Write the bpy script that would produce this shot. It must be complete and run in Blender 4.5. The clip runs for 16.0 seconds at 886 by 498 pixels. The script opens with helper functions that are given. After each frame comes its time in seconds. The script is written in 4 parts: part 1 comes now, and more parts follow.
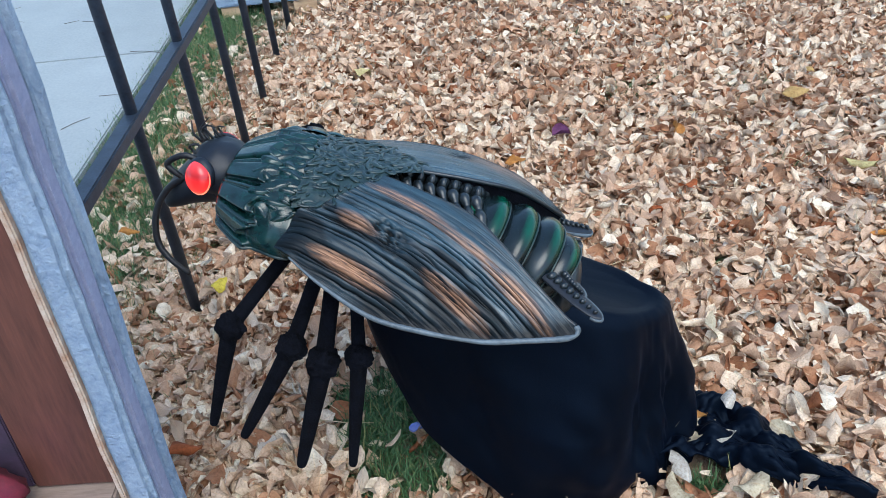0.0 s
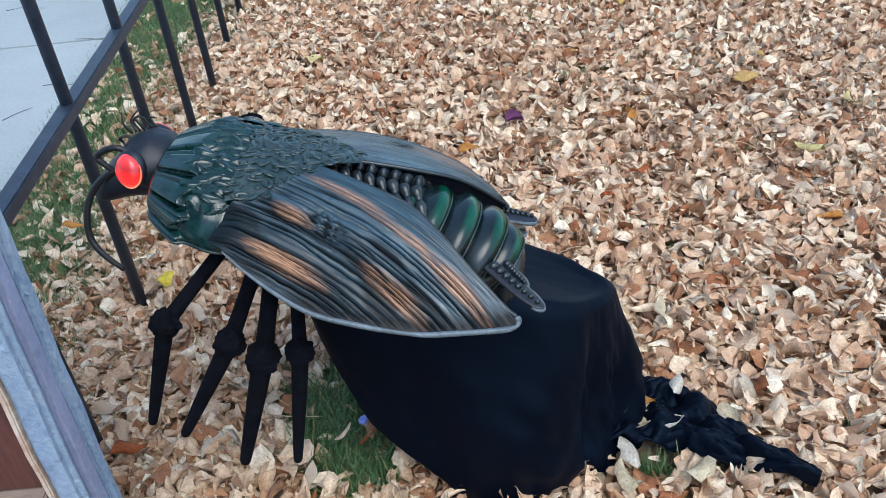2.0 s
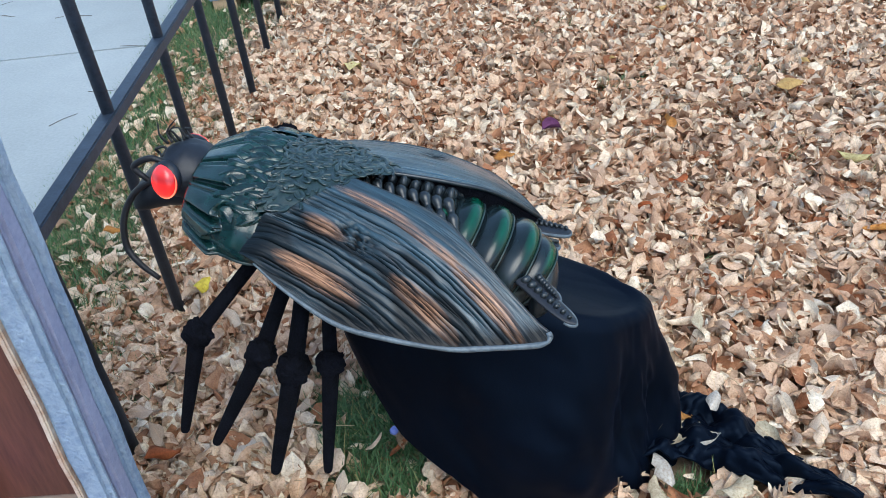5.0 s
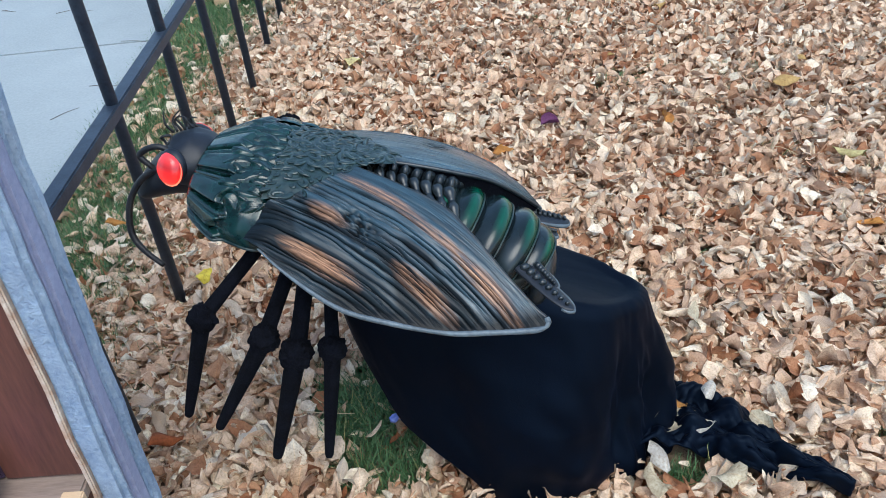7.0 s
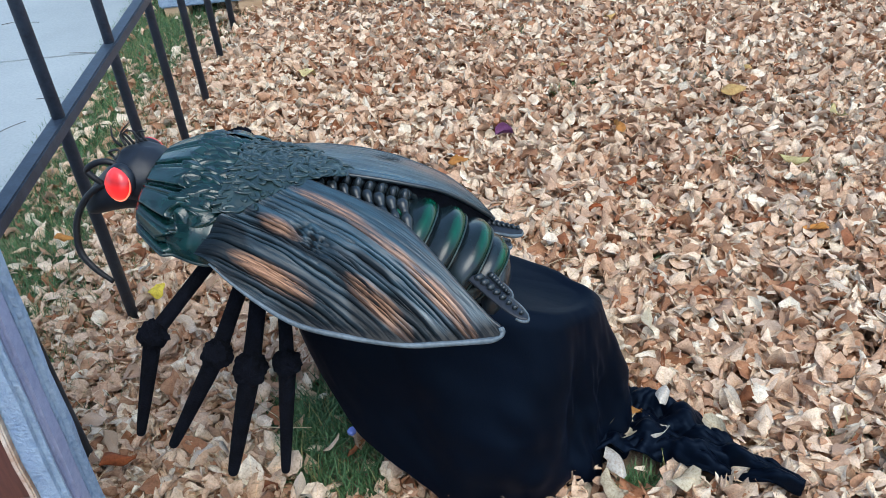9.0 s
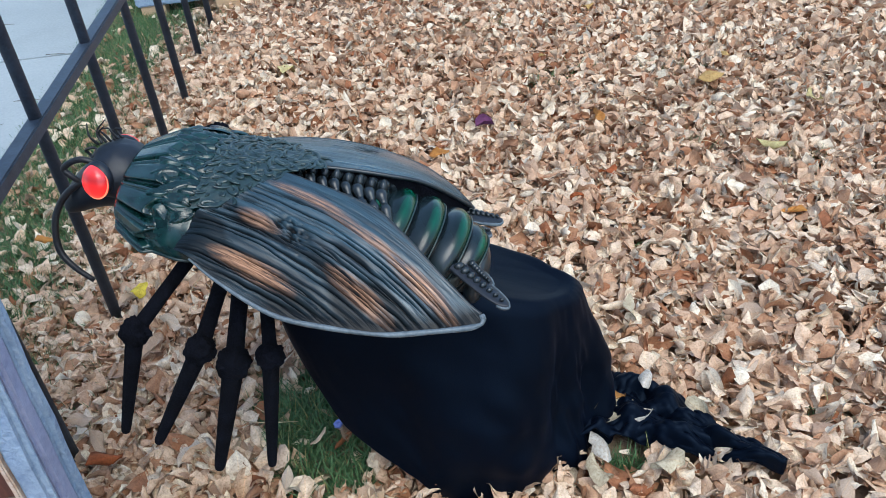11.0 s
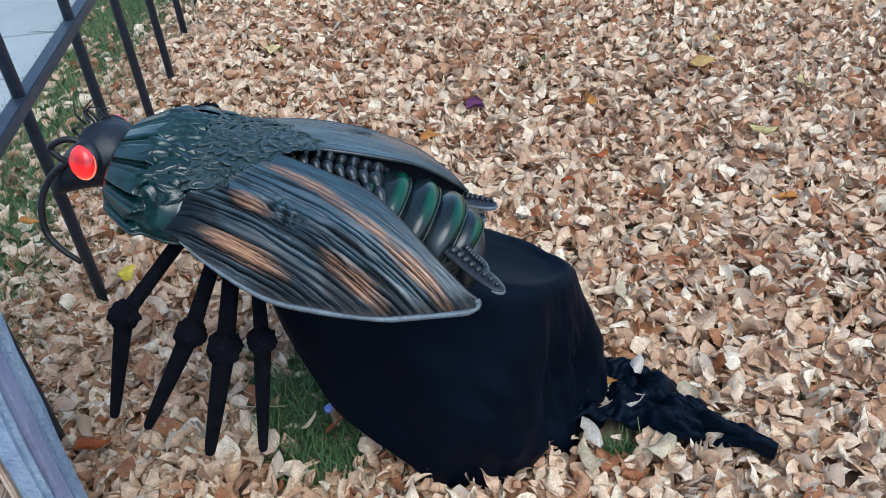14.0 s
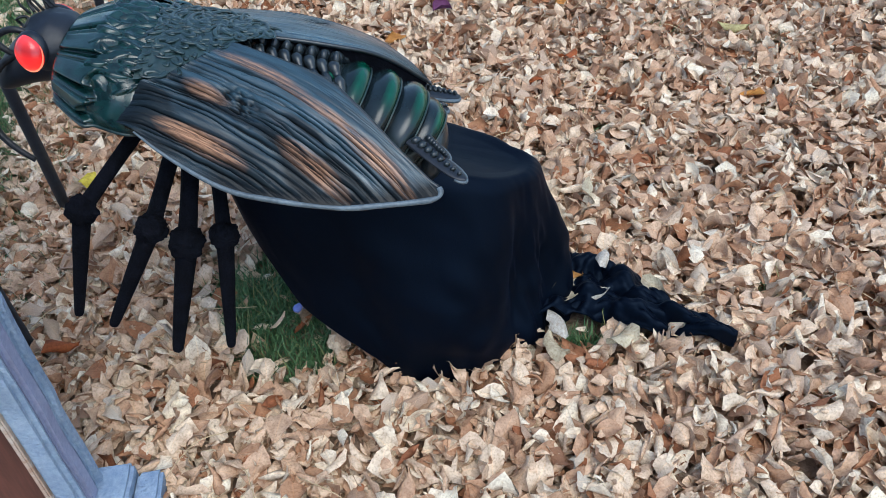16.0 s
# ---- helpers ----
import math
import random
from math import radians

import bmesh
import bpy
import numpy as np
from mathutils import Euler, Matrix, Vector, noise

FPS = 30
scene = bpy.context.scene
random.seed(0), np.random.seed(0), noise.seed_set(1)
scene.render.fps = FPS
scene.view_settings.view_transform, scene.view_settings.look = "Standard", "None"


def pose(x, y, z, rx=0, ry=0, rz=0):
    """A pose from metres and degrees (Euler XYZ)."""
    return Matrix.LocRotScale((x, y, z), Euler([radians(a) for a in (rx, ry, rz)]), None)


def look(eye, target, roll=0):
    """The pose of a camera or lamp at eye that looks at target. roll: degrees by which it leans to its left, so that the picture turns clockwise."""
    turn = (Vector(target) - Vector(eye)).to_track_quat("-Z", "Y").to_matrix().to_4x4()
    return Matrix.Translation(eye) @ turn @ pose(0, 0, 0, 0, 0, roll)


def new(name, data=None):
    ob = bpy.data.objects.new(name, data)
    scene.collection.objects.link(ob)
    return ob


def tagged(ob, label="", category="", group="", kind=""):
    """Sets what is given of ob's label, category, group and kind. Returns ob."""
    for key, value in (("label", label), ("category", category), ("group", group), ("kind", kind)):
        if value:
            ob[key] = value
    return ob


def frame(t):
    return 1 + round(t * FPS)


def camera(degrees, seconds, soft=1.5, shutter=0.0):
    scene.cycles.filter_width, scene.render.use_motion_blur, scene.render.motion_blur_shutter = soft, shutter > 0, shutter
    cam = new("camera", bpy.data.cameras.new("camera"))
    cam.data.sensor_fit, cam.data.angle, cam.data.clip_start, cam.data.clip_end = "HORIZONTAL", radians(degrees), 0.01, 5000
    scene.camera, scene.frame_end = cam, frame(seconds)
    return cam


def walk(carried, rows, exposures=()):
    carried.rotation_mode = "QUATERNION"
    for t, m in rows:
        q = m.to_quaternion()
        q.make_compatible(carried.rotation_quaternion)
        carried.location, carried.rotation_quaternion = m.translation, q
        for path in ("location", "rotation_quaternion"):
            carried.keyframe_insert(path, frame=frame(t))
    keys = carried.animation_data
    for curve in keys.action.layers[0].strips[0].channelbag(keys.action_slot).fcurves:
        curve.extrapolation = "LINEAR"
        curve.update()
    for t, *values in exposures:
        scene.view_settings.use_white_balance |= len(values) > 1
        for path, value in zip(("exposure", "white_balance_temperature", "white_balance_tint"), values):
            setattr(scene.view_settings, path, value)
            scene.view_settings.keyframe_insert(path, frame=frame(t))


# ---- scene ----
# The fence runs along y at x = 0; the lawn lies to its right, a concrete walk to its left.
cam = camera(57.3, 16.0, soft=0.6)
PATH = [
    (0, (0.642, -1.574, 1.201), (0.615, 0.067, 0.057), -5.9),
    (0.5, (0.654, -1.575, 1.199), (0.635, 0.055, 0.041), -5.9),
    (1, (0.657, -1.566, 1.199), (0.664, 0.061, 0.035), -6.0),
    (1.5, (0.662, -1.56, 1.195), (0.7, 0.057, 0.02), -5.7),
    (2, (0.679, -1.557, 1.193), (0.731, 0.058, 0.015), -5.2),
    (2.5, (0.681, -1.539, 1.193), (0.714, 0.084, 0.025), -5.3),
    (3, (0.678, -1.517, 1.193), (0.661, 0.109, 0.027), -6.0),
    (3.5, (0.683, -1.522, 1.19), (0.633, 0.101, 0.022), -6.4),
    (4, (0.691, -1.535, 1.194), (0.644, 0.088, 0.025), -6.5),
    (6.5, (0.686, -1.552, 1.199), (0.65, 0.082, 0.046), -6.4),
    (7, (0.685, -1.57, 1.197), (0.649, 0.055, 0.032), -6.2),
    (7.5, (0.687, -1.578, 1.19), (0.682, 0.041, 0.016), -5.7),
    (8, (0.688, -1.573, 1.192), (0.719, 0.043, 0.014), -5.2),
    (8.5, (0.69, -1.567, 1.197), (0.742, 0.057, 0.03), -4.9),
    (9, (0.693, -1.571, 1.2), (0.759, 0.061, 0.046), -5.0),
    (11.5, (0.702, -1.582, 1.194), (0.811, 0.037, 0.026), -6.0),
    (12, (0.697, -1.57, 1.192), (0.843, 0.048, 0.026), -5.2),
    (12.5, (0.69, -1.565, 1.193), (0.842, 0.05, 0.023), -4.8),
    (13, (0.697, -1.567, 1.191), (0.847, 0.043, 0.014), -4.9),
    (13.5, (0.692, -1.569, 1.191), (0.835, 0.032, 0.002), -4.9),
    (14, (0.689, -1.569, 1.19), (0.817, 0.025, -0.012), -4.8),
    (14.5, (0.699, -1.571, 1.181), (0.826, 0.002, -0.048), -4.9),
    (15, (0.702, -1.579, 1.171), (0.834, -0.047, -0.108), -4.8),
    (15.5, (0.702, -1.589, 1.158), (0.847, -0.1, -0.168), -4.8),
    (16, (0.701, -1.594, 1.154), (0.86, -0.133, -0.202), -4.7),
]
walk(cam, [(t, look(e, a, r)) for t, e, a, r in PATH], exposures=[(0, 1.51, 5960, 3.5), (1.2, 1.51, 6110, 3.5), (9, 1.51, 6090, 3.5), (12, 1.44, 6050, 3.5), (16, 1.33, 5980, 3.5)])

# ---- light: an overcast autumn sky ----
world = bpy.data.worlds.new("overcast_sky")
scene.world = world
world.use_nodes = True
wn = world.node_tree.nodes
sky = wn.new("ShaderNodeTexSky")
sky.sky_type, sky.sun_disc = "NISHITA", False
sky.sun_elevation, sky.sun_rotation = radians(60), radians(159)
sky.air_density, sky.dust_density = 1.0, 1.5
wn["Background"].inputs["Strength"].default_value = 0.125
world.node_tree.links.new(sky.outputs[0], wn["Background"].inputs["Color"])
sun = new("sun", bpy.data.lights.new("sun", "SUN"))
sun.data.energy, sun.data.angle, sun.data.color = 0.8, radians(40), (1.0, 0.96, 0.90)
sun.matrix_world = look((1.0, -2.6, 5.0), (0, 0, 0))


# ---- materials ----
def nodes_of(name, rough=0.6, metal=0.0, spec=0.5):
    m = bpy.data.materials.new(name)
    m.use_nodes = True
    nt = m.node_tree
    b = nt.nodes["Principled BSDF"]
    b.inputs["Roughness"].default_value, b.inputs["Metallic"].default_value = rough, metal
    b.inputs["Specular IOR Level"].default_value = spec
    return m, nt, b


def node(nt, kind, **sockets):
    n = nt.nodes.new(kind)
    for k, v in sockets.items():
        n.inputs[k].default_value = v
    return n


def ramp(nt, source, stops):
    r = nt.nodes.new("ShaderNodeValToRGB")
    while len(r.color_ramp.elements) < len(stops):
        r.color_ramp.elements.new(0.5)
    for e, (p, c) in zip(r.color_ramp.elements, stops):
        e.position, e.color = p, (*c, 1)
    nt.links.new(source, r.inputs[0])
    return r.outputs[0]


def coords(nt, scale=(1, 1, 1), kind="Object"):
    tc = nt.nodes.new("ShaderNodeTexCoord")
    mp = nt.nodes.new("ShaderNodeMapping")
    mp.inputs["Scale"].default_value = scale
    nt.links.new(tc.outputs[kind], mp.inputs[0])
    return mp.outputs[0]


def noise_of(nt, vec, scale, detail=4.0, rough=0.55):
    n = node(nt, "ShaderNodeTexNoise", Scale=scale, Detail=detail, Roughness=rough)
    nt.links.new(vec, n.inputs["Vector"])
    return n.outputs[0]


def bump(nt, b, height, strength, distance):
    n = node(nt, "ShaderNodeBump", Strength=strength, Distance=distance)
    nt.links.new(height, n.inputs["Height"])
    nt.links.new(n.outputs[0], b.inputs["Normal"])


def mixed(nt, fac, a, b, mode="MIX"):
    n = nt.nodes.new("ShaderNodeMix")
    n.data_type, n.blend_type = "RGBA", mode
    for sock, v in ((n.inputs[0], fac), (n.inputs[6], a), (n.inputs[7], b)):
        if isinstance(v, (int, float)):
            sock.default_value = v
        elif isinstance(v, tuple):
            sock.default_value = (*v, 1)
        else:
            nt.links.new(v, sock)
    return n.outputs[2]


def grainy(name, dark, light, scale, rough=0.6, metal=0.0, relief=0.3, depth=0.002, stretch=(1, 1, 1), fine=6.0, spec=0.5):
    """Two scales of variation in colour, the finer one also in relief."""
    m, nt, b = nodes_of(name, rough, metal, spec)
    v = coords(nt, stretch)
    big, small = noise_of(nt, v, scale, 5), noise_of(nt, v, scale * fine, 6, 0.65)
    both = node(nt, "ShaderNodeMath")
    both.operation = "ADD"
    nt.links.new(big, both.inputs[0])
    nt.links.new(small, both.inputs[1])
    half = node(nt, "ShaderNodeMath")
    half.operation, half.inputs[1].default_value = "MULTIPLY", 0.5
    nt.links.new(both.outputs[0], half.inputs[0])
    nt.links.new(ramp(nt, half.outputs[0], [(0.36, dark), (0.64, light)]), b.inputs["Base Color"])
    bump(nt, b, small, relief, depth)
    return m


def leaf_material(name, tones, rough=0.75, by_object=False):
    m, nt, b = nodes_of(name, rough, 0.0, 0.3)
    if by_object:
        src = nt.nodes.new("ShaderNodeObjectInfo").outputs["Random"]
    else:
        src = nt.nodes.new("ShaderNodeNewGeometry").outputs["Random Per Island"]
    tone = ramp(nt, src, tones)
    v = coords(nt)
    blot = noise_of(nt, v, 60, 4)
    spots = ramp(nt, noise_of(nt, v, 260, 3), [(0.32, (0.50, 0.38, 0.29)), (0.52, (1, 1, 1)), (0.7, (1.12, 1.12, 1.12))])
    c = mixed(nt, 0.55, tone, ramp(nt, blot, [(0.3, (0.50, 0.38, 0.31)), (0.62, (1.12, 1.1, 1.06))]), "MULTIPLY")
    c = mixed(nt, 0.5, c, spots, "MULTIPLY")
    tc = nt.nodes.new("ShaderNodeTexCoord")
    sep = nt.nodes.new("ShaderNodeSeparateXYZ")
    nt.links.new(tc.outputs["UV"], sep.inputs[0])
    # midrib and side veins
    fold = node(nt, "ShaderNodeMath")
    fold.operation, fold.inputs[1].default_value = "SUBTRACT", 0.5
    nt.links.new(sep.outputs[0], fold.inputs[0])
    away = node(nt, "ShaderNodeMath")
    away.operation = "ABSOLUTE"
    nt.links.new(fold.outputs[0], away.inputs[0])
    vein = ramp(nt, away.outputs[0], [(0.0, (1.2, 1.12, 1.0)), (0.05, (1, 1, 1))])
    c = mixed(nt, 0.7, c, vein, "MULTIPLY")
    nt.links.new(c, b.inputs["Base Color"])
    bump(nt, b, noise_of(nt, v, 150, 4), 0.7, 0.002)
    # thin dry leaves let some light through
    thin = nt.nodes.new("ShaderNodeBsdfTranslucent")
    nt.links.new(c, thin.inputs["Color"])
    blend = node(nt, "ShaderNodeMixShader")
    blend.inputs[0].default_value = 0.18
    nt.links.new(b.outputs[0], blend.inputs[1])
    nt.links.new(thin.outputs[0], blend.inputs[2])
    nt.links.new(blend.outputs[0], nt.nodes["Material Output"].inputs["Surface"])
    return m


M_SOIL = grainy("soil", (0.16, 0.10, 0.066), (0.40, 0.28, 0.19), 9, 0.95, relief=0.8, depth=0.01)
M_CONCRETE = grainy("concrete", (0.235, 0.265, 0.265), (0.315, 0.345, 0.345), 2.2, 0.85, relief=0.25, depth=0.0015, fine=40)
M_LEAF = leaf_material("dry_leaf", [(0.0, (0.31, 0.12, 0.055)), (0.06, (0.43, 0.23, 0.125)), (0.26, (0.56, 0.375, 0.25)), (0.56, (0.71, 0.53, 0.375)), (0.84, (0.79, 0.66, 0.50)), (1.0, (0.83, 0.755, 0.60))])
M_LEAF_ONE = leaf_material("dry_leaf_single", [(0.0, (0.36, 0.19, 0.11)), (0.3, (0.54, 0.38, 0.27)), (0.7, (0.68, 0.54, 0.41)), (1.0, (0.77, 0.70, 0.58))], by_object=True)


def plain_leaf(name, c):
    d = tuple(x * 0.75 for x in c)
    return leaf_material(name, [(0.0, d), (1.0, c)], by_object=True)


M_PURPLE = plain_leaf("purple_leaf", (0.16, 0.05, 0.14))
M_YELLOW = plain_leaf("yellow_leaf", (0.62, 0.50, 0.06))
M_RUST = plain_leaf("rust_leaf", (0.36, 0.10, 0.03))
M_ORANGE = plain_leaf("orange_leaf", (0.52, 0.24, 0.06))
M_OCHRE = plain_leaf("ochre_leaf", (0.50, 0.33, 0.12))
M_DULL = plain_leaf("dull_yellow_leaf", (0.60, 0.52, 0.24))
M_PALE = plain_leaf("pale_leaf", (0.60, 0.56, 0.49))
M_OLIVE = plain_leaf("olive_leaf", (0.62, 0.54, 0.38))
M_TWIG = grainy("dark_twig", (0.05, 0.045, 0.04), (0.13, 0.11, 0.09), 40, 0.8)
M_STALK = grainy("stalk", (0.35, 0.25, 0.13), (0.6, 0.46, 0.28), 30, 0.8)

M_GRASS, nt, b = nodes_of("grass", 0.6, 0.0, 0.3)
src = nt.nodes.new("ShaderNodeNewGeometry").outputs["Random Per Island"]
nt.links.new(ramp(nt, src, [(0.0, (0.032, 0.08, 0.028)), (0.5, (0.068, 0.145, 0.055)), (0.85, (0.12, 0.21, 0.09)), (1.0, (0.30, 0.26, 0.10))]), b.inputs["Base Color"])

M_IRON = grainy("black_paint", (0.010, 0.016, 0.028), (0.030, 0.044, 0.068), 25, 0.5, relief=0.2, depth=0.001)
M_CLOTH = grainy("black_cloth", (0.0002, 0.0006, 0.0018), (0.0008, 0.0018, 0.0050), 6, 0.5, relief=0.3, depth=0.0012, fine=60, spec=0.12)
M_CLOTH.node_tree.nodes["Principled BSDF"].inputs["Specular Tint"].default_value = (0.40, 0.62, 1.0, 1)
M_CLOTH.node_tree.nodes["Principled BSDF"].inputs["Sheen Weight"].default_value = 0.012
M_CLOTH.node_tree.nodes["Principled BSDF"].inputs["Sheen Tint"].default_value = (0.35, 0.5, 1.0, 1)
M_FOAM = grainy("black_foam", (0.0015, 0.0018, 0.003), (0.006, 0.007, 0.012), 40, 0.95, relief=1.0, depth=0.004, fine=8, spec=0.08)
M_HEAD = grainy("black_rubber", (0.004, 0.006, 0.010), (0.011, 0.015, 0.023), 22, 0.48, relief=0.15, depth=0.001, spec=0.4)
M_GREEN = grainy("green_rubber", (0.001, 0.007, 0.007), (0.009, 0.040, 0.038), 14, 0.2, relief=0.3, depth=0.0018, fine=4, spec=0.48)
M_CURL = grainy("olive_rubber", (0.004, 0.013, 0.014), (0.028, 0.052, 0.052), 25, 0.30, relief=0.3, depth=0.0015)
M_RIM = grainy("grey_rim", (0.04, 0.055, 0.066), (0.115, 0.145, 0.165), 25, 0.5, relief=0.2, depth=0.001)
M_BONE = grainy("dark_rubber", (0.003, 0.005, 0.007), (0.018, 0.026, 0.031), 30, 0.32, relief=0.2, depth=0.001)
M_WIRE = grainy("black_wire", (0.004, 0.004, 0.005), (0.012, 0.012, 0.014), 60, 0.5)
M_STONE = grainy("blue_grey_plaster", (0.19, 0.205, 0.31), (0.28, 0.30, 0.42), 7, 0.85, relief=0.8, depth=0.004, fine=16)
M_STONE_LIGHT = grainy("pale_blue_plaster", (0.17, 0.24, 0.35), (0.34, 0.42, 0.52), 9, 0.85, relief=1.0, depth=0.006, fine=14)
M_BROWN = grainy("brown_board", (0.055, 0.018, 0.012), (0.13, 0.045, 0.03), 5, 0.6, relief=0.3, depth=0.002, stretch=(6, 6, 0.6), fine=5)
M_PINE = grainy("pine_board", (0.42, 0.27, 0.15), (0.58, 0.41, 0.25), 6, 0.7, relief=0.2, depth=0.001, stretch=(1, 8, 8))
M_REDCLOTH = grainy("red_cloth", (0.06, 0.003, 0.01), (0.16, 0.006, 0.02), 12, 0.8)
M_WORN = grainy("worn_wood_edge", (0.30, 0.15, 0.08), (0.58, 0.50, 0.42), 11, 0.8, relief=0.8, depth=0.003)
M_SHELF = grainy("grey_shelf_board", (0.16, 0.115, 0.09), (0.28, 0.21, 0.165), 6, 0.75, relief=0.3, depth=0.001, stretch=(1, 8, 8))
M_DIM = grainy("niche_shade", (0.018, 0.010, 0.022), (0.05, 0.025, 0.055), 8, 0.8)
M_BLUE = grainy("blue_plastic", (0.10, 0.14, 0.42), (0.20, 0.25, 0.6), 60, 0.5)


def glow(name, colour, strength):
    m, nt, b = nodes_of(name, 0.3)
    v = coords(nt)
    n = noise_of(nt, v, 26, 2)
    c = ramp(nt, n, [(0.35, tuple(x * 0.42 for x in colour)), (0.65, colour)])
    b.inputs["Base Color"].default_value = (0.5, 0.03, 0.02, 1)
    nt.links.new(c, b.inputs["Emission Color"])
    b.inputs["Emission Strength"].default_value = strength
    return m


M_EYE, nt, b = nodes_of("lit_red_eye", 0.25)
b.inputs["Base Color"].default_value = (0.30, 0.02, 0.02, 1)
b.inputs["Emission Strength"].default_value = 0.42
tc = nt.nodes.new("ShaderNodeTexCoord")
sep = nt.nodes.new("ShaderNodeSeparateXYZ")
nt.links.new(tc.outputs["Object"], sep.inputs[0])
span = nt.nodes.new("ShaderNodeMapRange")
span.inputs["From Min"].default_value, span.inputs["From Max"].default_value = -0.020, 0.028
nt.links.new(sep.outputs[2], span.inputs[0])
nt.links.new(ramp(nt, span.outputs[0], [(0.0, (1.0, 0.16, 0.10)), (0.22, (1.0, 0.03, 0.02)), (0.48, (0.75, 0.008, 0.008)), (0.66, (0.22, 0.006, 0.01)), (0.9, (0.75, 0.04, 0.05))]), b.inputs["Emission Color"])
M_EYE_RIM = glow("lit_eye_edge", (1.0, 0.22, 0.12), 0.7)
M_PURPLE_LAMP = glow("purple_lamp", (0.25, 0.02, 1.0), 1.5)


def wing_material():
    """Black rubber scored along the wing; slate and copper paint brushed over what stands proud of the grooves. The
    grooves' shade is also put into the colour.
    """
    m, nt, b = nodes_of("painted_wing", 0.3)
    sep = nt.nodes.new("ShaderNodeSeparateXYZ")
    nt.links.new(coords(nt, (1, 1, 1), "UV"), sep.inputs[0])
    groove = nt.nodes.new("ShaderNodeAttribute")
    groove.attribute_name = "groove"
    border_and_shade = nt.nodes.new("ShaderNodeAttribute")
    border_and_shade.attribute_name = "border_and_shade"
    # u runs along the grain, v across it, both in metres
    fine = noise_of(nt, coords(nt, (26, 420, 1), "UV"), 1.0, 4, 0.6)
    broad = noise_of(nt, coords(nt, (9, 60, 1), "UV"), 1.0, 4, 0.6)
    slate = ramp(nt, broad, [(0.30, (0.007, 0.015, 0.021)), (0.50, (0.020, 0.043, 0.058)), (0.75, (0.040, 0.080, 0.106))])
    copper = ramp(nt, fine, [(0.30, (0.10, 0.045, 0.024)), (0.50, (0.29, 0.145, 0.078)), (0.72, (0.46, 0.26, 0.155))])

    def maths(op, a, c):
        n = node(nt, "ShaderNodeMath")
        n.operation = op
        for k, q in enumerate((a, c)):
            if isinstance(q, (int, float)):
                n.inputs[k].default_value = q
            else:
                nt.links.new(q, n.inputs[k])
        return n.outputs[0]

    def brushed(cu, cv, su, sv, w):
        """One brushed patch: centre, reach along and across the grain, strength."""
        du = maths("DIVIDE", maths("SUBTRACT", sep.outputs[0], cu), su)
        dv = maths("DIVIDE", maths("SUBTRACT", sep.outputs[1], cv), sv)
        d = maths("ADD", maths("MULTIPLY", du, du), maths("MULTIPLY", dv, dv))
        r = nt.nodes.new("ShaderNodeMapRange")
        r.inputs["From Min"].default_value, r.inputs["From Max"].default_value = 1.5, 0.15
        r.inputs["To Max"].default_value = w
        nt.links.new(d, r.inputs[0])
        return r.outputs[0]

    total = 0.0
    for spot in ((-0.12, 0.62, 0.06, 0.045, 0.45), (0.0, 0.086, 0.062, 0.0085, 0.7), (-0.165, 0.099, 0.050, 0.0130, 1.0), (-0.10, 0.094, 0.070, 0.0080, 0.7), (0.063, 0.149, 0.030, 0.0095, 0.8), (0.055, 0.207, 0.055, 0.0115, 1.0), (-0.088, 0.163, 0.046, 0.0130, 0.85)):
        total = maths("MAXIMUM", brushed(*spot), total)
    streaks = ramp(nt, fine, [(0.34, (0.15, 0.15, 0.15)), (0.56, (1, 1, 1))])
    # Black rim and tip, plus the low side's shading put into the colour.
    tint = mixed(nt, maths("MULTIPLY", border_and_shade.outputs["Fac"], 0.94), slate, (0.004, 0.005, 0.006))
    tint = mixed(nt, maths("MULTIPLY", total, streaks), tint, copper)
    # Near-black mixed into the grooves deepens their shade.
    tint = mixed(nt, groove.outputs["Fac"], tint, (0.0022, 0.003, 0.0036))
    nt.links.new(tint, b.inputs["Base Color"])
    nt.links.new(ramp(nt, broad, [(0.3, (0.40, 0.40, 0.40)), (0.7, (0.24, 0.24, 0.24))]), b.inputs["Roughness"])
    matt = maths("MAXIMUM", groove.outputs["Fac"], maths("MULTIPLY", border_and_shade.outputs["Fac"], 0.6))
    nt.links.new(ramp(nt, matt, [(0.0, (0.5, 0.5, 0.5)), (0.7, (0.06, 0.06, 0.06))]), b.inputs["Specular IOR Level"])
    bump(nt, b, fine, 0.35, 0.0016)
    return m


M_WING = wing_material()

M_BAND, nt, b = nodes_of("green_sheen_band", 0.22, 0.0, 0.36)
v = coords(nt, (1, 1, 1), "UV")
sep = nt.nodes.new("ShaderNodeSeparateXYZ")
nt.links.new(v, sep.inputs[0])
# Green sheen, grey reflection and dark gaps between bands are put into the colour.
crest_sheen = ramp(nt, sep.outputs[0], [(0.0, (0.002, 0.003, 0.004)), (0.28, (0.009, 0.017, 0.021)), (0.50, (0.004, 0.010, 0.011)), (0.70, (0.003, 0.068, 0.038)), (0.86, (0.003, 0.038, 0.020)), (0.95, (0.002, 0.004, 0.005))])
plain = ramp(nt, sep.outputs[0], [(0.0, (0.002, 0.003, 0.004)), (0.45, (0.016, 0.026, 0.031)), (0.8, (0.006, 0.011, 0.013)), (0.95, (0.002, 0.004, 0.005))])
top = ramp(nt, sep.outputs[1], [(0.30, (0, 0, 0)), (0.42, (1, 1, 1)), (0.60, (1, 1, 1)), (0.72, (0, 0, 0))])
base = mixed(nt, top, plain, crest_sheen)
